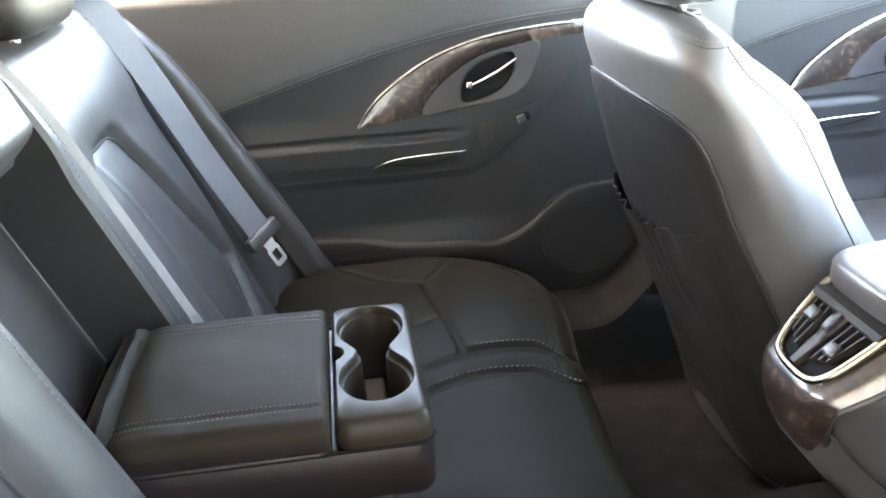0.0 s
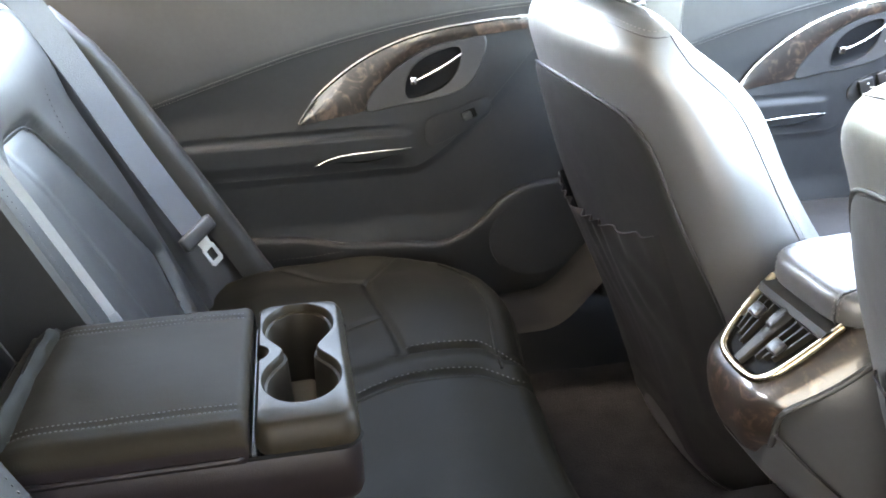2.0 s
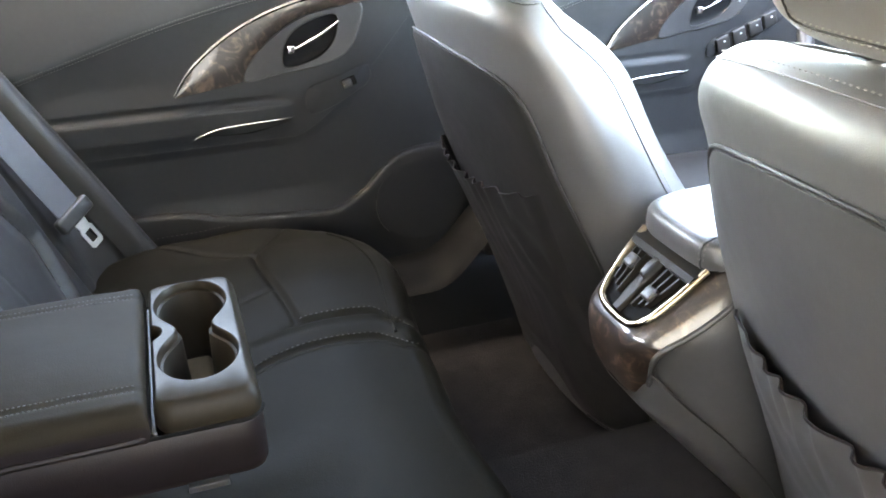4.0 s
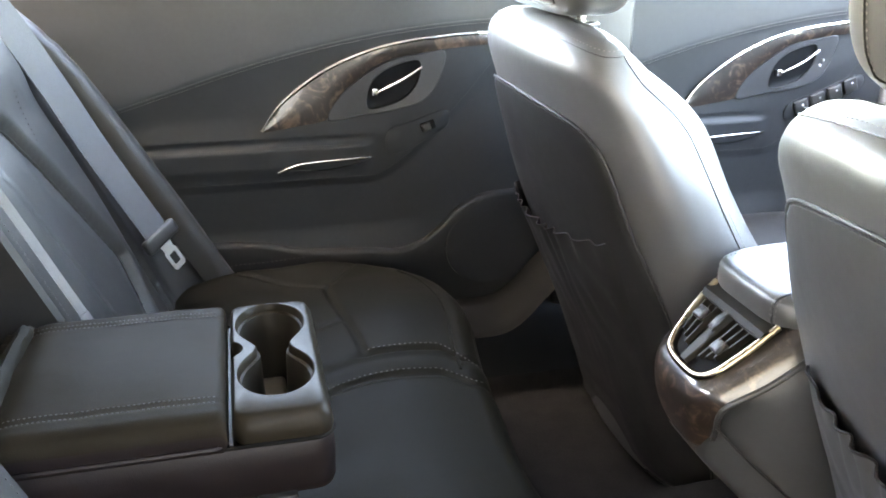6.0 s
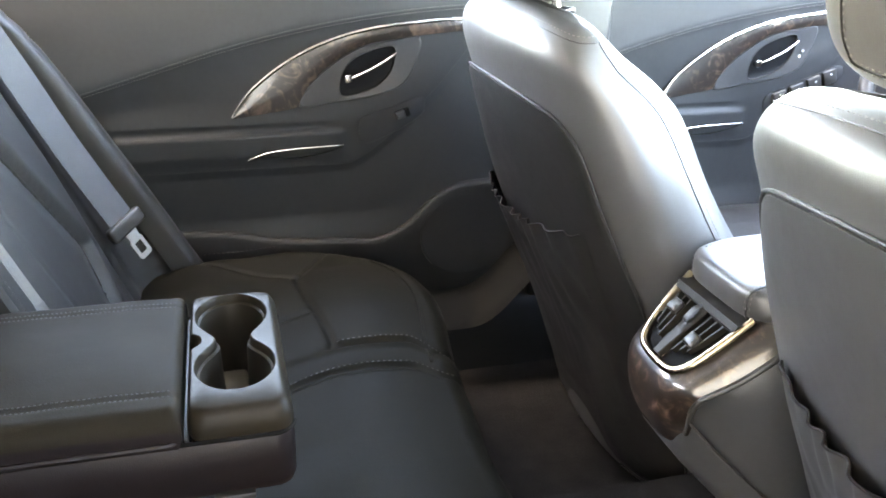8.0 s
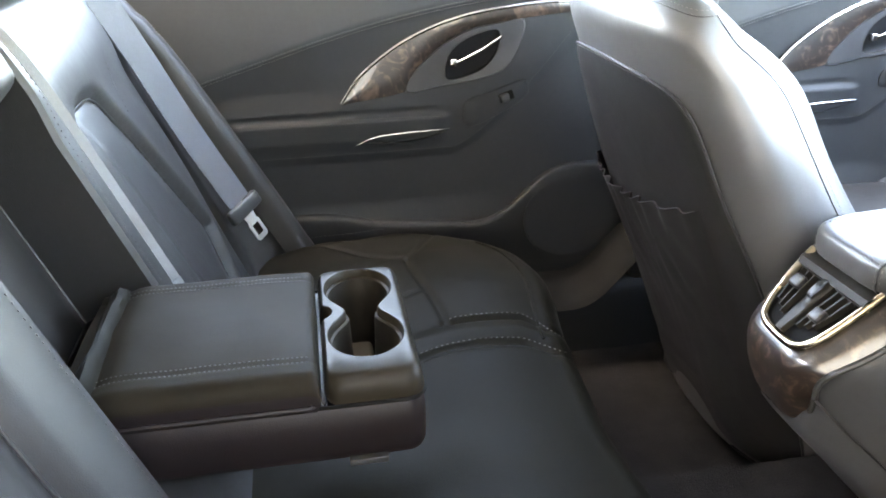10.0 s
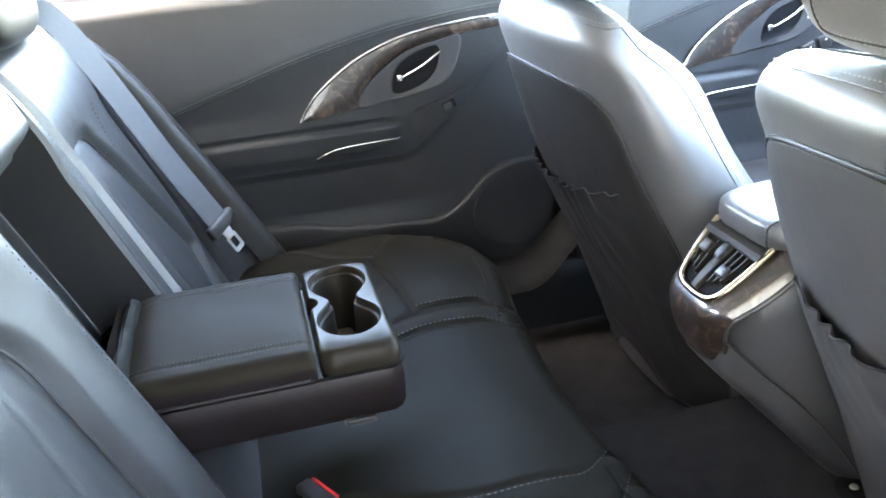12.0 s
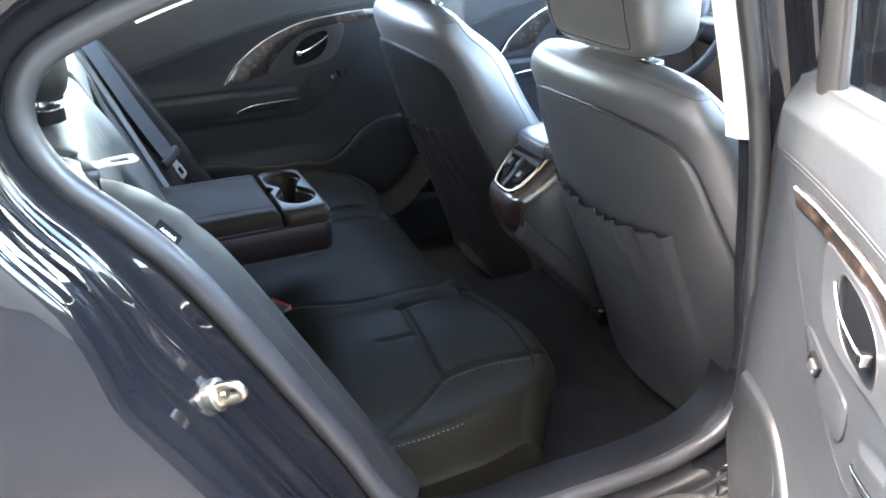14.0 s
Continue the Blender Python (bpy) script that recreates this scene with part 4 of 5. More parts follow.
# ---- folded centre armrest ----
def build_armrest(seat):
    W = 0.1145
    # body under the lid
    def rim(x0, x1, w, z, r, n=9):
        pts = []
        for cx, cy, a0 in ((x1 - r, w - r, 0), (x0 + r, w - r, 90), (x0 + r, -w + r, 180), (x1 - r, -w + r, 270)):
            for k in range(n):
                a = radians(a0 + 90 * k / (n - 1))
                pts.append(Vector((cx + r * math.cos(a), cy + r * math.sin(a), z)))
        return pts
    lower = [rim(-0.235, 0.086, W - 0.006, 0.655, 0.016), rim(-0.24, 0.088, W, 0.664, 0.018), rim(-0.24, 0.0885, W + 0.0015, 0.69, 0.018), rim(-0.24, 0.088, W, 0.706, 0.018), rim(-0.235, 0.085, W - 0.004, 0.711, 0.016)]
    base = loft(lower, True, False)
    base = base[0], base[1] + [tuple(reversed(range(len(lower[0]))))]
    arm = make("centre_armrest", *base, LEATHER_PLUM, seat, "folded-down leather centre armrest with cup holders")
    # padded lid
    def lid(x, y):
        e = 1 - math.sqrt(max(1 - (max(abs(y) - 0.0975, 0) / 0.017) ** 2, 0))
        f = 1 - math.sqrt(max(1 - (max(x + 0.012, 0) / 0.0105) ** 2, 0)) + 0.9 * (1 - ease(x, -0.20, -0.16)) ** 2
        z = 0.742 - 0.016 * e - 0.009 * f - 0.0011 * bell(abs(y), 0.083, 0.0025)
        return Vector((x, y, z + 0.004 * bell(y, 0, 0.075) * ease(-x, 0.0, 0.06) + 0.0008 * noise.noise((x * 30, y * 22, 1))))
    xs, ys = steps(-0.215, -0.02, 34) + steps(-0.018, -0.0016, 14), [-W] + steps(-W + 0.0003, -0.097, 14) + steps(-0.095, 0.095, 72) + steps(0.097, W - 0.0003, 14) + [W]
    top = [[lid(x, y) for y in ys] for x in xs]
    ring = top[0][::-1] + [r[0] for r in top[1:-1]] + top[-1] + [r[-1] for r in top[1:-1]][::-1]
    c = Vector((-0.11, 0, 0))
    skirt = loft([ring, [Vector((p.x, p.y * 1.004, 0.717)) for p in ring], [Vector((p.x - (0.004 if p.x > -0.01 else 0), p.y * 0.985, 0.708)) for p in ring]], True, False)
    make("lid", *loft(top, False, False), LEATHER_SOFT, arm, "padded leather lid with double stitched seams")
    # Lid side is darker than the top: painted shade on one leather.
    make("lid_side", *skirt, LEATHER_PLUM, arm, "sewn leather side of the lid")
    for s in (1, -1):
        for off in (0.0, 0.0085):
            make("stitching", *stitches([lid(x, s * (0.0788 + off)) + Vector((0, 0, 0.0012)) for x in steps(-0.19, -0.008, 40)], (0, 0, 1), 0.0028, 0.0012, 0.0004), THREAD, arm)
    make("lid_welt", *tube(rim(-0.215, -0.0035, W + 0.0012, 0.7145, 0.012), 0.0024, 6, True), LEATHER_PLUM, arm, "sewn welt under the lid")
    make("lid_gap", *box(-0.010, 0.003, -0.108, 0.108, 0.69, 0.713, 0.002), PLASTIC, arm)
    make("tray_joint", *tube([p for p in rim(-0.02, 0.0882, W - 0.0015, 0.7115, 0.017) if p.x > -0.006], 0.0022, 6, False), MATT_BLACK, arm, "dark joint under the tray")
    make("pull_tab", *box(0.018, 0.052, -0.118, -0.110, 0.652, 0.658, 0.001), LEATHER, arm)
    # cup holder tray: two joined wells with a waist
    n = 220
    cc = Vector((0.0430, 0.010))
    def edge(p):
        d = []
        for cx, cy, rx, ry in ((0.0425, 0.0595, 0.0345, 0.0445), (0.0435, -0.0385, 0.0350, 0.0430)):
            d.append((Vector(((p.x - cx) / rx, (p.y - cy) / ry)).length - 1) * rx)
        h = max(0.030 - abs(d[0] - d[1]), 0) / 0.030
        return min(d) - h * h * 0.030 * 0.25
    rim_pts = []
    for i in range(n):
        d, lo = Vector((math.cos(6.2831853 * i / n), math.sin(6.2831853 * i / n))), 0.012
        while lo < 0.12 and edge(cc + d * lo) < 0.0:
            lo += 0.0004
        rim_pts.append(cc + d * lo)
    for _ in range(3):
        rim_pts = [(rim_pts[i - 1] + rim_pts[i] * 2 + rim_pts[(i + 1) % n]) / 4 for i in range(n)]
    def well(inset, z, k=1.0):
        pts = []
        for i in range(n):
            t = (rim_pts[(i + 2) % n] - rim_pts[i - 2]).normalized()
            p = rim_pts[i] + Vector((-t.y, t.x)) * inset
            pts.append(Vector((cc.x + (p.x - cc.x) * k, cc.y + (p.y - cc.y) * k, z)))
        return pts
    def outer(w, x0, x1, z, r):
        pts = []
        for i in range(n):
            a = 6.2831853 * i / n
            d = Vector((math.cos(a), math.sin(a)))
            lo, hi = 0.0, 0.3
            for _ in range(22):
                m = (lo + hi) / 2
                p = cc + d * m
                hx, hy = (x1 - x0) / 2 - r, w - r
                q = Vector((max(abs(p.x - (x0 + x1) / 2) - hx, 0), max(abs(p.y) - hy, 0)))
                lo, hi = (m, hi) if q.length < r and (p - Vector((x0 - 0.008, 0.011))).length > 0.0165 else (lo, m)
            pts.append(Vector((cc.x + d.x * lo, cc.y + d.y * lo, z)))
        return pts
    rings = [outer(W - 0.002, 0.0035, 0.087, 0.712, 0.014), outer(W, 0.002, 0.0885, 0.718, 0.015), outer(W - 0.001, 0.0025, 0.087, 0.728, 0.015), outer(W - 0.006, 0.004, 0.083, 0.7365, 0.014), outer(W - 0.011, 0.0065, 0.0795, 0.739, 0.012)]
    rings += [well(-0.0005, 0.739), well(0.001, 0.7375), well(0.0018, 0.731), well(0.0040, 0.7295)]
    inner = [well(0.0035, 0.7298), well(0.0045, 0.727), well(0.0055, 0.70), well(0.0075, 0.660), well(0.0100, 0.655), well(0.0105, 0.654, 0.4), well(0.0105, 0.654, 0.02)]
    make("cup_well", *loft(inner, True, False), SATIN, arm, "deep black cup wells")
    make("cup_holder", *loft(rings, True, False), TRAY, arm, "satin black twin cup holder tray", 38)
    make("well_rib", *box(0.026, 0.054, 0.026, 0.070, 0.650, 0.670, 0.005), TAUPE, arm, "taupe rubber rib in the cup well")
    # leather flap at the hinge
    prof = glide([(-0.185, 0, 0.736), (-0.190, 0, 0.746), (-0.196, 0, 0.750), (-0.202, 0, 0.742), (-0.209, 0, 0.715), (-0.222, 0, 0.68)], 16)
    fl = loft([[Vector((p.x + 0.003 * noise.noise((y * 24, k * 0.3, 2)), y, p.z - 0.012 * ease(abs(y), 0.085, 0.112) + 0.003 * noise.noise((y * 30, k * 0.4, 7)))) for k, p in enumerate(prof)] for y in steps(-0.112, 0.112, 36)], False, False)
    make("hinge_flap", *merge(fl, moved(fl, Matrix.Translation((-0.004, 0, -0.003)))), LEATHER_FINE, arm, "creased leather flap over the hinge")


build_armrest(REAR_SEAT)


# ---- seat belts ----
def build_belts():
    belt = thing("seat_belt", "blue-grey rear seat belt hanging unlatched over the backrest", "seat belt", "seat belts")
    pts = [(-0.385, 0.515, 1.075), (-0.330, 0.522, 1.062), (-0.280, 0.533, 1.02), (-0.228, 0.545, 0.915), (-0.172, 0.550, 0.79), (-0.108, 0.552, 0.662)]
    make("webbing", *ribbon(glide(pts, 40), (0.66, -0.62, 0.42), 0.049, 0.0016), WEBBING, belt)
    v, f = box(-0.036, 0.036, -0.006, 0.008, -0.012, 0.012, 0.005)
    ax = (Vector(pts[-1]) - Vector(pts[-2])).normalized()
    nrm = Vector((0.66, -0.62, 0.42)).normalized()
    side = ax.cross(nrm).normalized()
    nrm = side.cross(ax)
    M = Matrix((side, nrm, -ax)).transposed().to_4x4()
    o = Vector(pts[-1])
    make("tongue_grip", *moved((v, f), Matrix.Translation(o + ax * 0.004) @ M), PLASTIC, belt, "black plastic tongue grip")
    def metal(T):
        def q(a, b, c):
            return T @ Vector((a, c, -b))
        out = [(-0.012, 0.0), (0.012, 0.0), (0.010, 0.014), (0.013, 0.018), (0.013, 0.044), (0.009, 0.048), (-0.009, 0.048), (-0.013, 0.044), (-0.013, 0.018), (-0.010, 0.014)]
        inn = [(-0.007, 0.021), (0.007, 0.021), (0.007, 0.021), (0.0075, 0.024), (0.0075, 0.038), (0.006, 0.040), (-0.006, 0.040), (-0.0075, 0.038), (-0.0075, 0.024), (-0.007, 0.021)]
        return loft([[q(a, b, h) for a, b in w] for w, h in ((inn, -0.001), (out, -0.001), (out, 0.001), (inn, 0.001), (inn, -0.001))], True, False)
    make("tongue", *metal(Matrix.Translation(o + ax * 0.014) @ M), TONGUE, belt, "bright steel tongue")
    # pale strip beside the recess: painted highlight of the backrest's lit edge, no belt
    mb = thing("edge_highlight_strip", "pale strip standing in for the highlight on the backrest edge", "seat belt", "seat belts")
    pts = glide([(-0.312, 0.140, 1.056), (-0.262, 0.155, 0.979), (-0.214, 0.163, 0.866), (-0.156, 0.170, 0.721), (-0.13, 0.173, 0.655)], 14)
    make("webbing", *ribbon(pts, (0.45, -0.86, 0.2), 0.0100, 0.002), EDGE_HIGHLIGHT, mb)
    make("highlight_end", *ribbon(pts[-3:], (0.45, -0.86, 0.2), 0.0110, 0.004), EDGE_HIGHLIGHT, mb)
    # near side: belt with its guide at the shoulder
    nb = thing("near_seat_belt", "rear seat belt with chrome tongue resting on the seat shoulder", "seat belt", "seat belts")
    R = Matrix(((0.20, 0.0, -0.98), (-0.98, 0.0, -0.20), (0.0, 1.0, 0.0))).to_4x4()
    T = Matrix.Translation((-0.283, -0.545, 1.000)) @ R
    make("tongue", *metal(T), TONGUE, nb, "bright steel tongue")
    make("tongue_grip", *moved(box(-0.034, 0.034, -0.007, 0.007, -0.004, 0.022, 0.006), T), PLASTIC, nb, "black plastic tongue grip")
    pts = [(-0.300, -0.548, 1.004), (-0.335, -0.556, 1.012), (-0.372, -0.57, 1.03), (-0.40, -0.585, 1.075), (-0.41, -0.60, 1.14)]
    make("webbing", *ribbon(glide(pts, 20), (-0.2, 0.1, 1), 0.046, 0.0016), WEBBING, nb)
    make("belt_guide", *tube(glide([(-0.372, -0.53, 1.04), (-0.365, -0.575, 1.02), (-0.372, -0.62, 1.035), (-0.385, -0.61, 1.065), (-0.39, -0.565, 1.07), (-0.385, -0.535, 1.06)], 30, True), 0.008, 10, True), PLASTIC, nb, "black belt guide loop")
    # buckle pushed down between cushion and backrest, its red button showing
    bk = thing("belt_buckle", "black belt buckle with a red button sunk in the cushion", "belt buckle")
    M = Matrix.Translation((-0.018, -0.086, 0.553)) @ Matrix.Rotation(radians(-60), 4, "Z")
    make("housing", *moved(box(-0.030, 0.030, -0.016, 0.004, -0.014, 0.004, 0.004), M), PLASTIC, bk)
    make("button", *moved(box(-0.024, 0.024, 0.003, 0.0065, -0.005, 0.0045, 0.001), M), RED, bk, "red release button")
    # small sewn tag on the near seat's side
    tg = thing("airbag_tag", "small black sewn tag with white lettering on the seat side", "tag")
    c = Vector((-0.2275, -0.657, 0.9575))
    ex, ez = Vector((0.62, 0.0, -0.78)).normalized(), Vector((0.42, -0.84, 0.334)).normalized()
    M = Matrix.Translation(c) @ Matrix((ex, ez.cross(ex), ez)).transposed().to_4x4()
    make("cloth_tag", *moved(box(-0.014, 0.014, -0.0078, 0.0078, -0.0015, 0.0015, 0.001), M), MATT_BLACK, tg)
    fc = bpy.data.curves.new("lettering", "FONT")
    fc.body, fc.size, fc.align_x, fc.align_y, fc.extrude = "AIRBAG", 0.0054, "CENTER", "CENTER", 0.0002
    fc.materials.append(WHITE_INK)
    ob = new("lettering", fc)
    ob.parent, ob.matrix_local = tg, M @ Matrix.Translation((0, 0, 0.002))


build_belts()


# ---- front seats ----
def build_front_seat(s, xb, label):
    """s: 1 driver's side, -1 passenger's; xb: where the back panel lies at 0.905 m height."""
    seat = thing("front_seat", label, "car seat", "front seats")
    cy, K, wide, slim = (0.367, 0.31, 1.0, 0.935) if s > 0 else (-0.343, 0.34, 1.08, 0.98)
    def bx(z):
        return xb + K * (0.905 - z)
    def half(z):
        return wide * (0.252 - 0.032 * ease(z, 0.78, 1.0) + 0.006 * bell(z, 0.68, 0.12))
    def depth(z):
        return 0.128 + 0.44 * max(0.965 - z, 0) * (1 - 0.25 * ease(0.965 - z, 0.25, 0.5))
    rings, n = [], 96
    zs = steps(0.31, 0.915, 40)
    crown = [(0.925 + 0.078 * t, (1 - t ** 2.4) ** (1 / 2.4)) for t in (0.0, 0.12, 0.25, 0.38, 0.5, 0.6, 0.7, 0.78, 0.85, 0.9, 0.94, 0.97, 0.988, 0.997)]
    PX, PY = 2.25, 2.6
    def ring(z, kw, kd, zz):
        d, w = depth(zz) / 2, half(zz)
        cx = bx(zz) + d
        pts = []
        for i in range(n):
            a = 6.2831853 * i / n
            ca, sa = math.cos(a), math.sin(a)
            px = -math.copysign(abs(ca) ** (2 / (PX if ca > 0 else 3.2)), ca) * d * kd
            py = math.copysign(abs(sa) ** (2 / PY), sa) * w * kw
            if px > 0:
                px -= 0.05 * bell(py, 0, 0.12) * min(px / d, 1)
                px += 0.036 * bell(z, 0.90, 0.075) * ease(abs(py) / w, 0.4, 0.9) * min(px / d, 1)
            else:
                px -= 0.012 * bell(py, 0, 0.16) * ease(z, 0.5, 0.9) * min(-px / d, 1)
            drop = 0.024 * (abs(py) / w) ** 3 * ease(z, 0.88, 0.985)
            crease = 0.0007 * noise.noise((px * 16 + s, py * 7, z * 12)) + 0.0002 * noise.noise((px * 60, py * 40, z * 40))
            pts.append(Vector((cx + px + crease * (1 if px > 0 else 0.5), cy + py + crease * (1 if py > 0 else -1), z - drop)))
        return pts
    for z in zs:
        rings.append(ring(z, 1, 1, z))
    for z, k in crown:
        rings.append(ring(z, 1 - 0.26 * (1 - k), k, min(z, 0.985)))
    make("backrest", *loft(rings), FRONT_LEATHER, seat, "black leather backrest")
    # back panel with piping round it
    def panel_pt(y, z, out):
        a = y / half(z)
        wrap = 0.5 * depth(z) * (1 - (1 - min(abs(a), 0.985) ** PY) ** (1 / PX))
        belly = 0.010 * bell(z, 0.74, 0.13) * max(1 - a * a, 0)
        return Vector((bx(z) + wrap - 0.012 * bell(y, 0, 0.16) * ease(z, 0.5, 0.9) - belly - out, cy + y, z))
    EDGE = [(0.12, 0.314), (0.215, 0.320), (0.238, 0.37), (0.242, 0.56), (0.239, 0.66), (0.226, 0.75), (0.206, 0.83), (0.188, 0.868), (0.158, 0.889), (0.09, 0.902), (0.0, 0.907)]
    def outline(k):
        pts = [(q * a * wide * (slim + (1 - slim) * ease(b, 0.72, 0.88)), b + (0.026 * ease(b, 0.66, 0.88) if s < 0 else 0.0)) for q, row in ((-1, EDGE), (1, EDGE[-2::-1])) for a, b in row]
        return [(p.x * k, 0.66 + (p.z - 0.66) * k) for p in glide([(a, 0, b) for a, b in pts], 110)]
    ol = outline(1.0)
    pipe = [panel_pt(y, z, 0.0015) for y, z in ol]
    make("piping", *tube(pipe, 0.0019, 8, False, 1.0, (1, 0, 0)), LEATHER, seat, "leather piping round the back panel")
    rows = [[panel_pt(y * k, 0.66 + (z - 0.66) * k, h) for y, z in ol] for k, h in ((0.992, -0.002), (0.985, 0.003), (0.96, 0.005), (0.85, 0.006), (0.6, 0.006), (0.3, 0.006), (0.02, 0.006))]
    # Same panel on both seats; the driver's shade is put into darker leather.
    make("back_panel", *loft(rows, True, False), LEATHER_SHADED if s > 0 else BACK_LEATHER, seat, "smooth black back panel")
    # map pocket with gathered elastic edge
    def pocket(u, v):
        y = (-0.185 if s > 0 else -0.165) + (0.33 if s > 0 else 0.345) * u
        saw = (u * 10 + 0.25 * math.sin(u * 17)) % 1.0
        g = ease(saw, 0.0, 0.72) * (1 - ease(saw, 0.80, 1.0))
        topz = (0.733 if s > 0 else 0.756) + 0.010 * s * (0.5 - u) - 0.014 * math.sin(3.14159 * u) - 0.006 * g
        z = topz - 0.30 * v
        out = 0.006 + 0.008 * math.sin(3.14159 * u) * (1 - ease(v, 0.0, 0.8)) + 0.008 * (g - 0.5) * math.exp(-v * 8) * math.sin(3.14159 * min(max(u * 1.1 - 0.05, 0), 1))
        out += 0.0035 * noise.noise((u * 11 + 5 * v, v * 3, s)) * ease(v, 0.0, 0.15) * (1 - ease(v, 0.25, 0.8))
        out *= ease(u, 0, 0.05) * ease(1 - u, 0, 0.05)
        return panel_pt(y, z, 0.0066 + out * (1 - ease(v, 0.30, 1.0)))
    us = steps(0, 1, 130)
    # The driver's pocket likewise has its shade in the leather's colour.
    pk = make("map_pocket", *grid(pocket, us, steps(0, 1, 40)), LEATHER_SHADED if s > 0 else BACK_LEATHER, seat, "gathered leather map pocket")
    edge = [pocket(u, 0) - Vector((0.001, 0, 0)) for u in steps(0.02, 0.98, 110)]
    make("elastic_edge", *tube(edge, 0.0013, 6), LEATHER_PLUM, pk)
    # stitched seams over the shoulder and along the wings
    levels = [i for i, z in enumerate(zs) if z > 0.60] + list(range(len(zs), len(zs) + 9))
    i0 = next(i for i in range(n // 4, n // 2) if abs(math.cos(6.2831853 * i / n)) ** (2 / 3.2) > 0.36)
    def seam(shift):
        up_side = [rings[k][i0 + shift] for k in levels]
        across = [rings[levels[-1] + (1 if shift else 0)][i % n] for i in range(i0 + shift, -(i0 + shift) - 1, -1)]
        down_side = [rings[k][n - i0 - shift] for k in reversed(levels)]
        mid = Vector((bx(0.7) + depth(0.7) / 2, cy, 0.75))
        return [p + (p - mid).normalized() * (0.0018 if shift else 0.0006) for p in glide(up_side + across[1:-1] + down_side, 220)]
    make("seam_cord", *tube(seam(0), 0.0007, 6), BACK_LEATHER, seat, "sewn seam over the shoulders")
    make("stitching", *stitches(seam(1), lambda p: p - Vector((bx(0.7) + depth(0.7) / 2, cy, 0.75)), 0.0040, 0.0020, 0.0006), PALE_THREAD, seat)
    # cushion, side cover and rails
    make("cushion", *lobe(xb + 0.50, cy, 0.53, 0.27, 0.255, 0.085, 3.6, 48, 20), LEATHER_SHADED, seat)
    make("side_cover", *box(xb + 0.24, xb + 0.66, cy - 0.24, cy + 0.24, 0.38, 0.48, 0.02), PLASTIC, seat, "black plastic seat base cover")
    for q in (-0.19, 0.19):
        make("rail", *box(xb + 0.22, xb + 0.66, cy + q - 0.02, cy + q + 0.02, 0.265, 0.385, 0.004), PLASTIC, seat)
    return seat


build_front_seat(1, 0.411, "black leather driver's seat with map pocket behind")
build_front_seat(-1, 0.455, "black leather front passenger seat with map pocket behind")
build_headrest(0.448, 0.367, 1.006, 1.215, 0.155, 0.062, "black leather headrest on the driver's seat", 0.10, 0.075, "front headrests", 0.018)
build_headrest(0.488, -0.345, 1.008, 1.220, 0.143, 0.066, "black leather headrest on the passenger seat", 0.10, 0.075, "front headrests", 0.018)


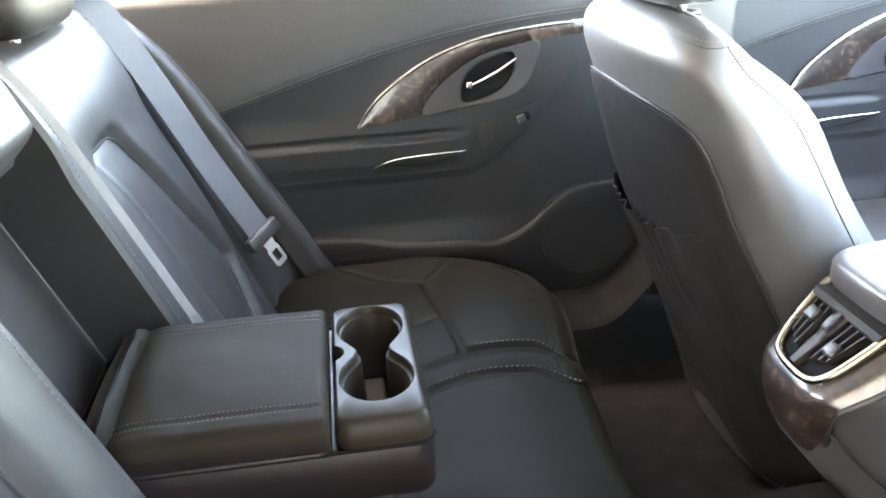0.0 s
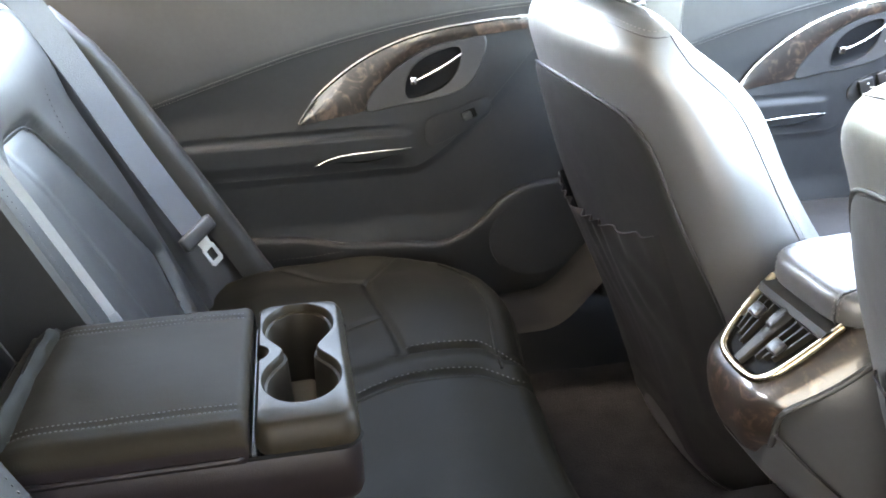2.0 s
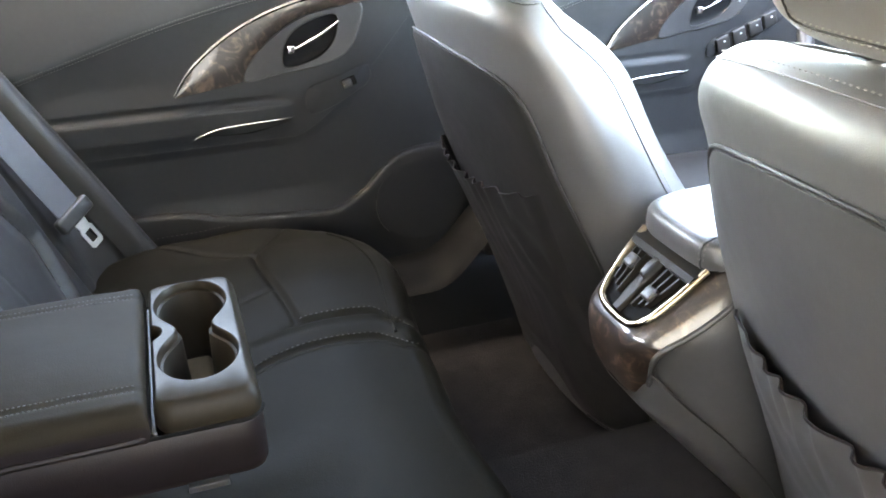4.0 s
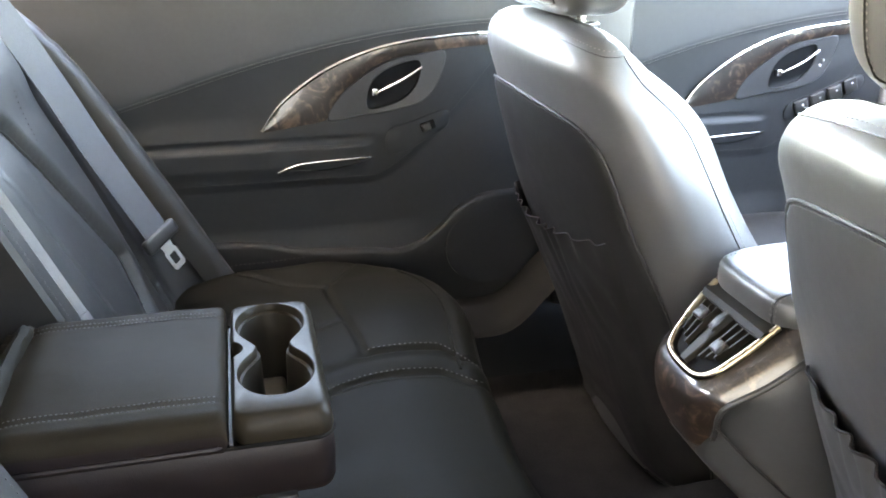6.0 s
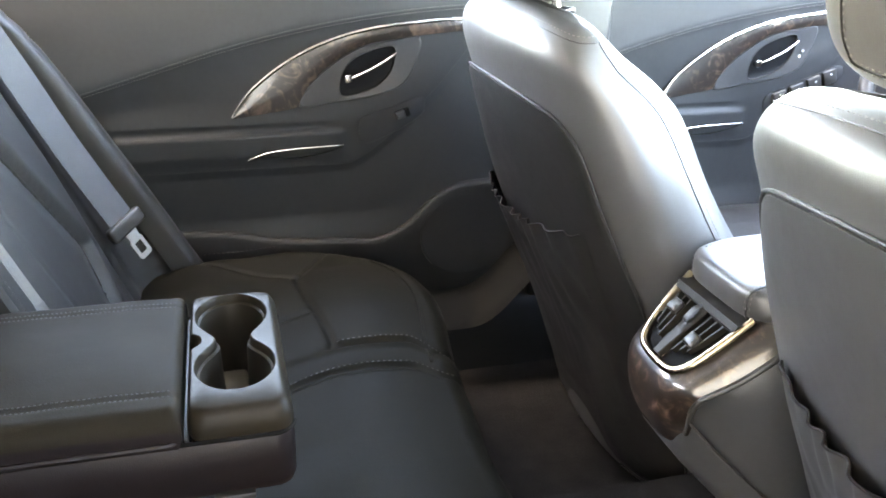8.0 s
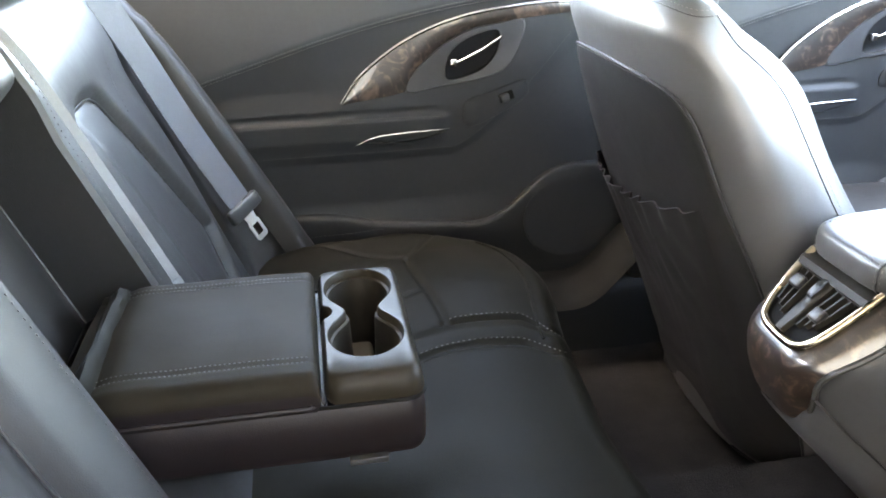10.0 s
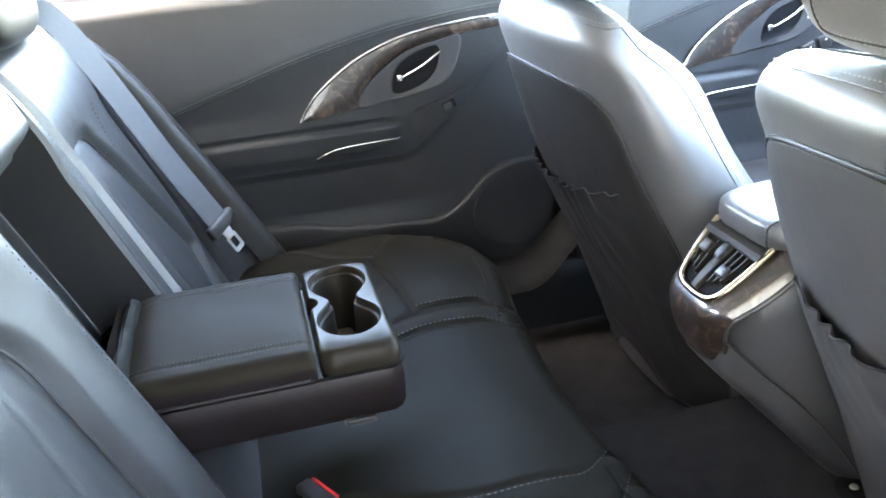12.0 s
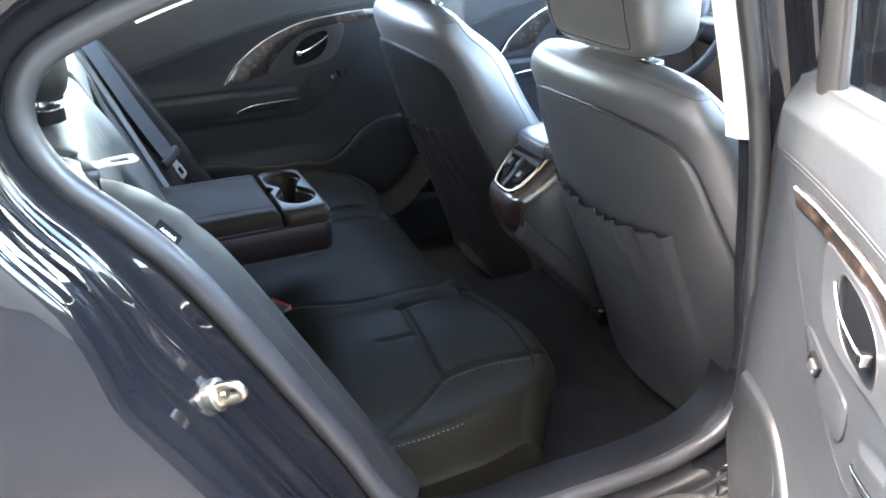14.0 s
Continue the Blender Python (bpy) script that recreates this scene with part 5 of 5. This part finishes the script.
# ---- centre console ----
def build_console():
    con = thing("centre_console", "centre console end with air vents and burl wood", "car console")
    # end of the console: an upright foot that rolls into a sloping top, which carries the vents
    prof = glide([(0.508, 0, 0.566), (0.490, 0, 0.575), (0.478, 0, 0.602), (0.474, 0, 0.632), (0.478, 0, 0.652), (0.490, 0, 0.666), (0.515, 0, 0.688), (0.545, 0, 0.7155), (0.572, 0, 0.740)], 60)
    def half(z):
        return 0.040 + 0.020 * ease(z, 0.57, 0.62) + 0.033 * ease(z, 0.61, 0.73)
    def shell_pt(p, v):
        r = abs(v) ** 5
        return Vector((p.x + 0.022 * r, 0.004 + v * half(p.z), p.z - 0.012 * r * ease(p.z, 0.62, 0.69)))
    make("wood_fascia", *loft([[shell_pt(p, v) for v in steps(-1, 1, 48)] for p in prof], False, False), WOOD, con, "gloss burl wood fascia")
    for q in (-1, 1):
        make("fascia_bead", *tube([shell_pt(p, q) + Vector((0.002, q * 0.001, 0)) for p in prof], 0.0036, 8), PLASTIC, con)
    nv = Vector((-0.64, 0, 0.77)).normalized()
    def on(y, z, out):
        return Vector((0.553 + 1.08 * (z - 0.7225), y, z)) + nv * out
    U = [(0.063, 0.727), (0.060, 0.710), (0.054, 0.692), (0.045, 0.674), (0.032, 0.6635), (0.002, 0.6605), (-0.030, 0.6625), (-0.044, 0.673), (-0.051, 0.692), (-0.055, 0.710), (-0.058, 0.727)]
    ring = glide([(0, a, b) for a, b in U], 60)
    make("vent_frame", *tube([on(p.y, p.z, 0.004) for p in ring], 0.0048, 10, False, 1.0, tuple(nv)), BRASSY, con, "warm bright metal vent frame")
    c = Vector((0, 0.002, 0.700))
    def shrink(p, k):
        return (c.y + (p.y - c.y) * k, c.z + (p.z - c.z) * k)
    well = [[on(*shrink(p, k), h) for p in ring] for k, h in ((0.98, 0.005), (0.93, 0.0045), (0.90, 0.002), (0.88, 0.0015), (0.5, 0.0015), (0.02, 0.0015))]
    make("vent_back", *loft(well, True, False), MATT_BLACK, con, "black vent housing")
    for bank in ((0.046, 0.035, 0.024), (-0.017, -0.028, -0.039)):
        for y in bank:
            lo = 0.668 + 0.30 * abs(y - 0.002)
            make("vane", *ribbon([on(y * 0.80 + 0.001, lo, 0.0045), on(y * 0.93, 0.694, 0.0052), on(y * 1.03, 0.710, 0.0048)], (0.25, 1, 0.1), 0.0075, 0.0022), SATIN, con)
    R = Matrix((Vector((0, 1, 0)), -nv.cross(Vector((0, 1, 0))), nv)).transposed().to_4x4()
    for y, z in ((0.033, 0.699), (-0.026, 0.688)):
        make("vane_tab", *moved(box(-0.0085, 0.0085, -0.008, 0.008, -0.003, 0.005, 0.003), Matrix.Translation(on(y, z, 0.010)) @ R), DOOR_SATIN, con, "grey vane tab")
    wedge = loft([[on(0.003 + q * (0.0055 + 0.10 * (z - 0.664)), z, h) for q, h in ((-1, 0.001), (-1, 0.007), (-0.8, 0.0085), (0.8, 0.0085), (1, 0.007), (1, 0.001))] for z in steps(0.664, 0.711, 10)])
    make("vent_divider", *wedge, SATIN, con, "satin bar between the two vents")
    wheel = [[on(0.0045, 0.7035, 0.0085) + R.to_3x3() @ Vector((w, 0.0135 * math.cos(a), (0.0050 + 0.0006 * (i % 2)) * math.sin(a))) for i, a in enumerate(steps(0.0, 3.1416, 25))] for w in (-0.0036, -0.003, 0.003, 0.0036)]
    make("vent_wheel", *loft(wheel, False, False), PLASTIC, con, "ribbed thumb wheel")
    shelf = [[Vector((p.x, y * k, p.z)) for y in steps(-0.060, 0.064, 20)] for p, k in ((on(0, 0.711, 0.001), 0.93), (on(0, 0.711, 0.009), 0.93), (on(0, 0.716, 0.0115), 0.97), (Vector((0.578, 0, 0.733)), 1.10), (Vector((0.625, 0, 0.741)), 1.2))]
    make("vent_ledge", *loft(shelf, False, False), SATIN, con, "satin panel sloping from the vents up to the lid")
    # plastic sides behind the fascia
    rings = []
    for x, w, z0, z1 in ((0.500, 0.044, 0.560, 0.60), (0.512, 0.060, 0.545, 0.648), (0.540, 0.080, 0.515, 0.690), (0.580, 0.098, 0.47, 0.722), (0.62, 0.107, 0.425, 0.730), (0.66, 0.110, 0.38, 0.733), (0.72, 0.113, 0.33, 0.735), (0.85, 0.115, 0.30, 0.735), (1.15, 0.115, 0.30, 0.72)):
        ring = []
        for a in steps(0, 6.15, 60):
            ca, sa = math.cos(a), math.sin(a)
            ring.append(Vector((x, math.copysign(abs(ca) ** 0.36, ca) * w, (z0 + z1) / 2 + math.copysign(abs(sa) ** 0.36, sa) * (z1 - z0) / 2)))
        rings.append(ring)
    make("shell", *loft(rings), DOOR_SATIN, con, "black plastic console sides")
    for q in (1, -1):
        make("side_seam", *tube(glide([(0.496, q * 0.062, 0.618), (0.525, q * 0.080, 0.585), (0.58, q * 0.1005, 0.530), (0.64, q * 0.1095, 0.455), (0.70, q * 0.1125, 0.36)], 20), 0.0018, 6), RUBBER, con)
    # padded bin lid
    # Sky light on the lid is helped by the brightened seat leather.
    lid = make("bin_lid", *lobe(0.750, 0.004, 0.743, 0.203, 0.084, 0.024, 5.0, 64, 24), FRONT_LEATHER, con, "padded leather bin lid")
    def rim(y, a, e=2 / 5.0):
        k = max(1 - (abs(y - 0.004) / 0.0842) ** 5.0, 0.01) ** (1 / 5.0)
        return Vector((0.750 - 0.2035 * k * math.copysign(abs(math.cos(a)) ** e, math.cos(a)), y, 0.743 + 0.0245 * k * math.copysign(abs(math.sin(a)) ** e, math.sin(a))))
    for y in (-0.046, -0.052, 0.062):
        make("stitching", *stitches([rim(y, a) for a in steps(-0.5, 1.50, 60)], (-0.3, 0, 1), 0.0040, 0.0020, 0.0006), PALE_THREAD, lid)
    make("lid_seam", *tube([rim(-0.049, a) for a in steps(-0.5, 1.50, 50)], 0.0012, 6), RUBBER, lid)


build_console()


# ---- dashboard, steering wheel, mirror, floor fittings ----
def build_front():
    dash = thing("dashboard", "black dashboard below the windscreen", "dashboard")
    prof = [(1.95, 1.00), (1.62, 0.985), (1.50, 0.955), (1.44, 0.90), (1.46, 0.80), (1.52, 0.62), (1.60, 0.45)]
    rows = [[Vector((p.x + 0.05 * (y / 0.7) ** 2, y, p.z)) for p in glide([(a, 0, b) for a, b in prof], 30)] for y in steps(-0.70, 0.70, 30)]
    make("panel", *loft(rows, False, False), PLASTIC, dash)
    make("wood_band", *loft([[Vector((1.452 + 0.05 * (y / 0.7) ** 2 - 0.008, y, z)) for z in (0.80, 0.83, 0.86, 0.875)] for y in steps(-0.66, 0.66, 24)], False, False), WOOD, dash, "burl wood band")
    hood = lobe(1.47, 0.37, 0.985, 0.09, 0.20, 0.05, 2.6)
    make("instrument_hood", *hood, PLASTIC, dash)
    wheel = thing("steering_wheel", "black leather steering wheel with silver spokes", "steering wheel")
    M = Matrix.Translation((1.20, 0.37, 0.90)) @ Matrix.Rotation(radians(-66), 4, "Y")
    make("rim", *moved(tube([(0.19 * math.cos(a), 0.19 * math.sin(a), 0) for a in steps(0, 6.2, 64)], 0.015, 12, True), M), LEATHER, wheel)
    make("hub", *moved(lobe(0, 0, -0.01, 0.075, 0.085, 0.03, 3), M), PLASTIC, wheel)
    for a in (0, 3.1416, 4.71):
        q = M @ Matrix.Rotation(a + 1.5708, 4, "Z")
        make("spoke", *moved(tube([(0.06, 0, -0.006), (0.12, 0, -0.004), (0.185, 0, 0)], [0.016, 0.013, 0.011], 10, False, 0.5), q), GREY_TRIM, wheel, "silver grey spoke")
    make("column", *tube([(1.22, 0.37, 0.89), (1.50, 0.37, 0.78)], 0.04, 14), PLASTIC, wheel)
    for s in (1, -1):
        mir = thing("side_mirror", "black outside mirror on the front door", "car mirror", "outside mirrors")
        make("housing", *lobe(1.47, s * 1.035, 1.055, 0.07, 0.125, 0.080, 2.8), PAINT, mir)
        make("mirror_glass", *box(1.398, 1.404, min(s * 0.93, s * 1.14), max(s * 0.93, s * 1.14), 0.992, 1.118, 0.002), CHROME, mir)
        make("arm", *tube([(1.47, s * 0.73, 1.01), (1.47, s * 0.95, 1.035)], 0.03, 10, False, 0.6), PAINT, mir)
    fit = thing("seat_anchor", "small metal seat anchor bolt on the carpet", "seat fitting")
    make("bracket", *box(0.655, 0.735, -0.128, -0.082, 0.345, 0.385, 0.009), MATT_BLACK, fit)
    make("bolt", *lobe(0.668, -0.112, 0.385, 0.006, 0.006, 0.004, 2, 12, 8), STEEL, fit)


build_front()
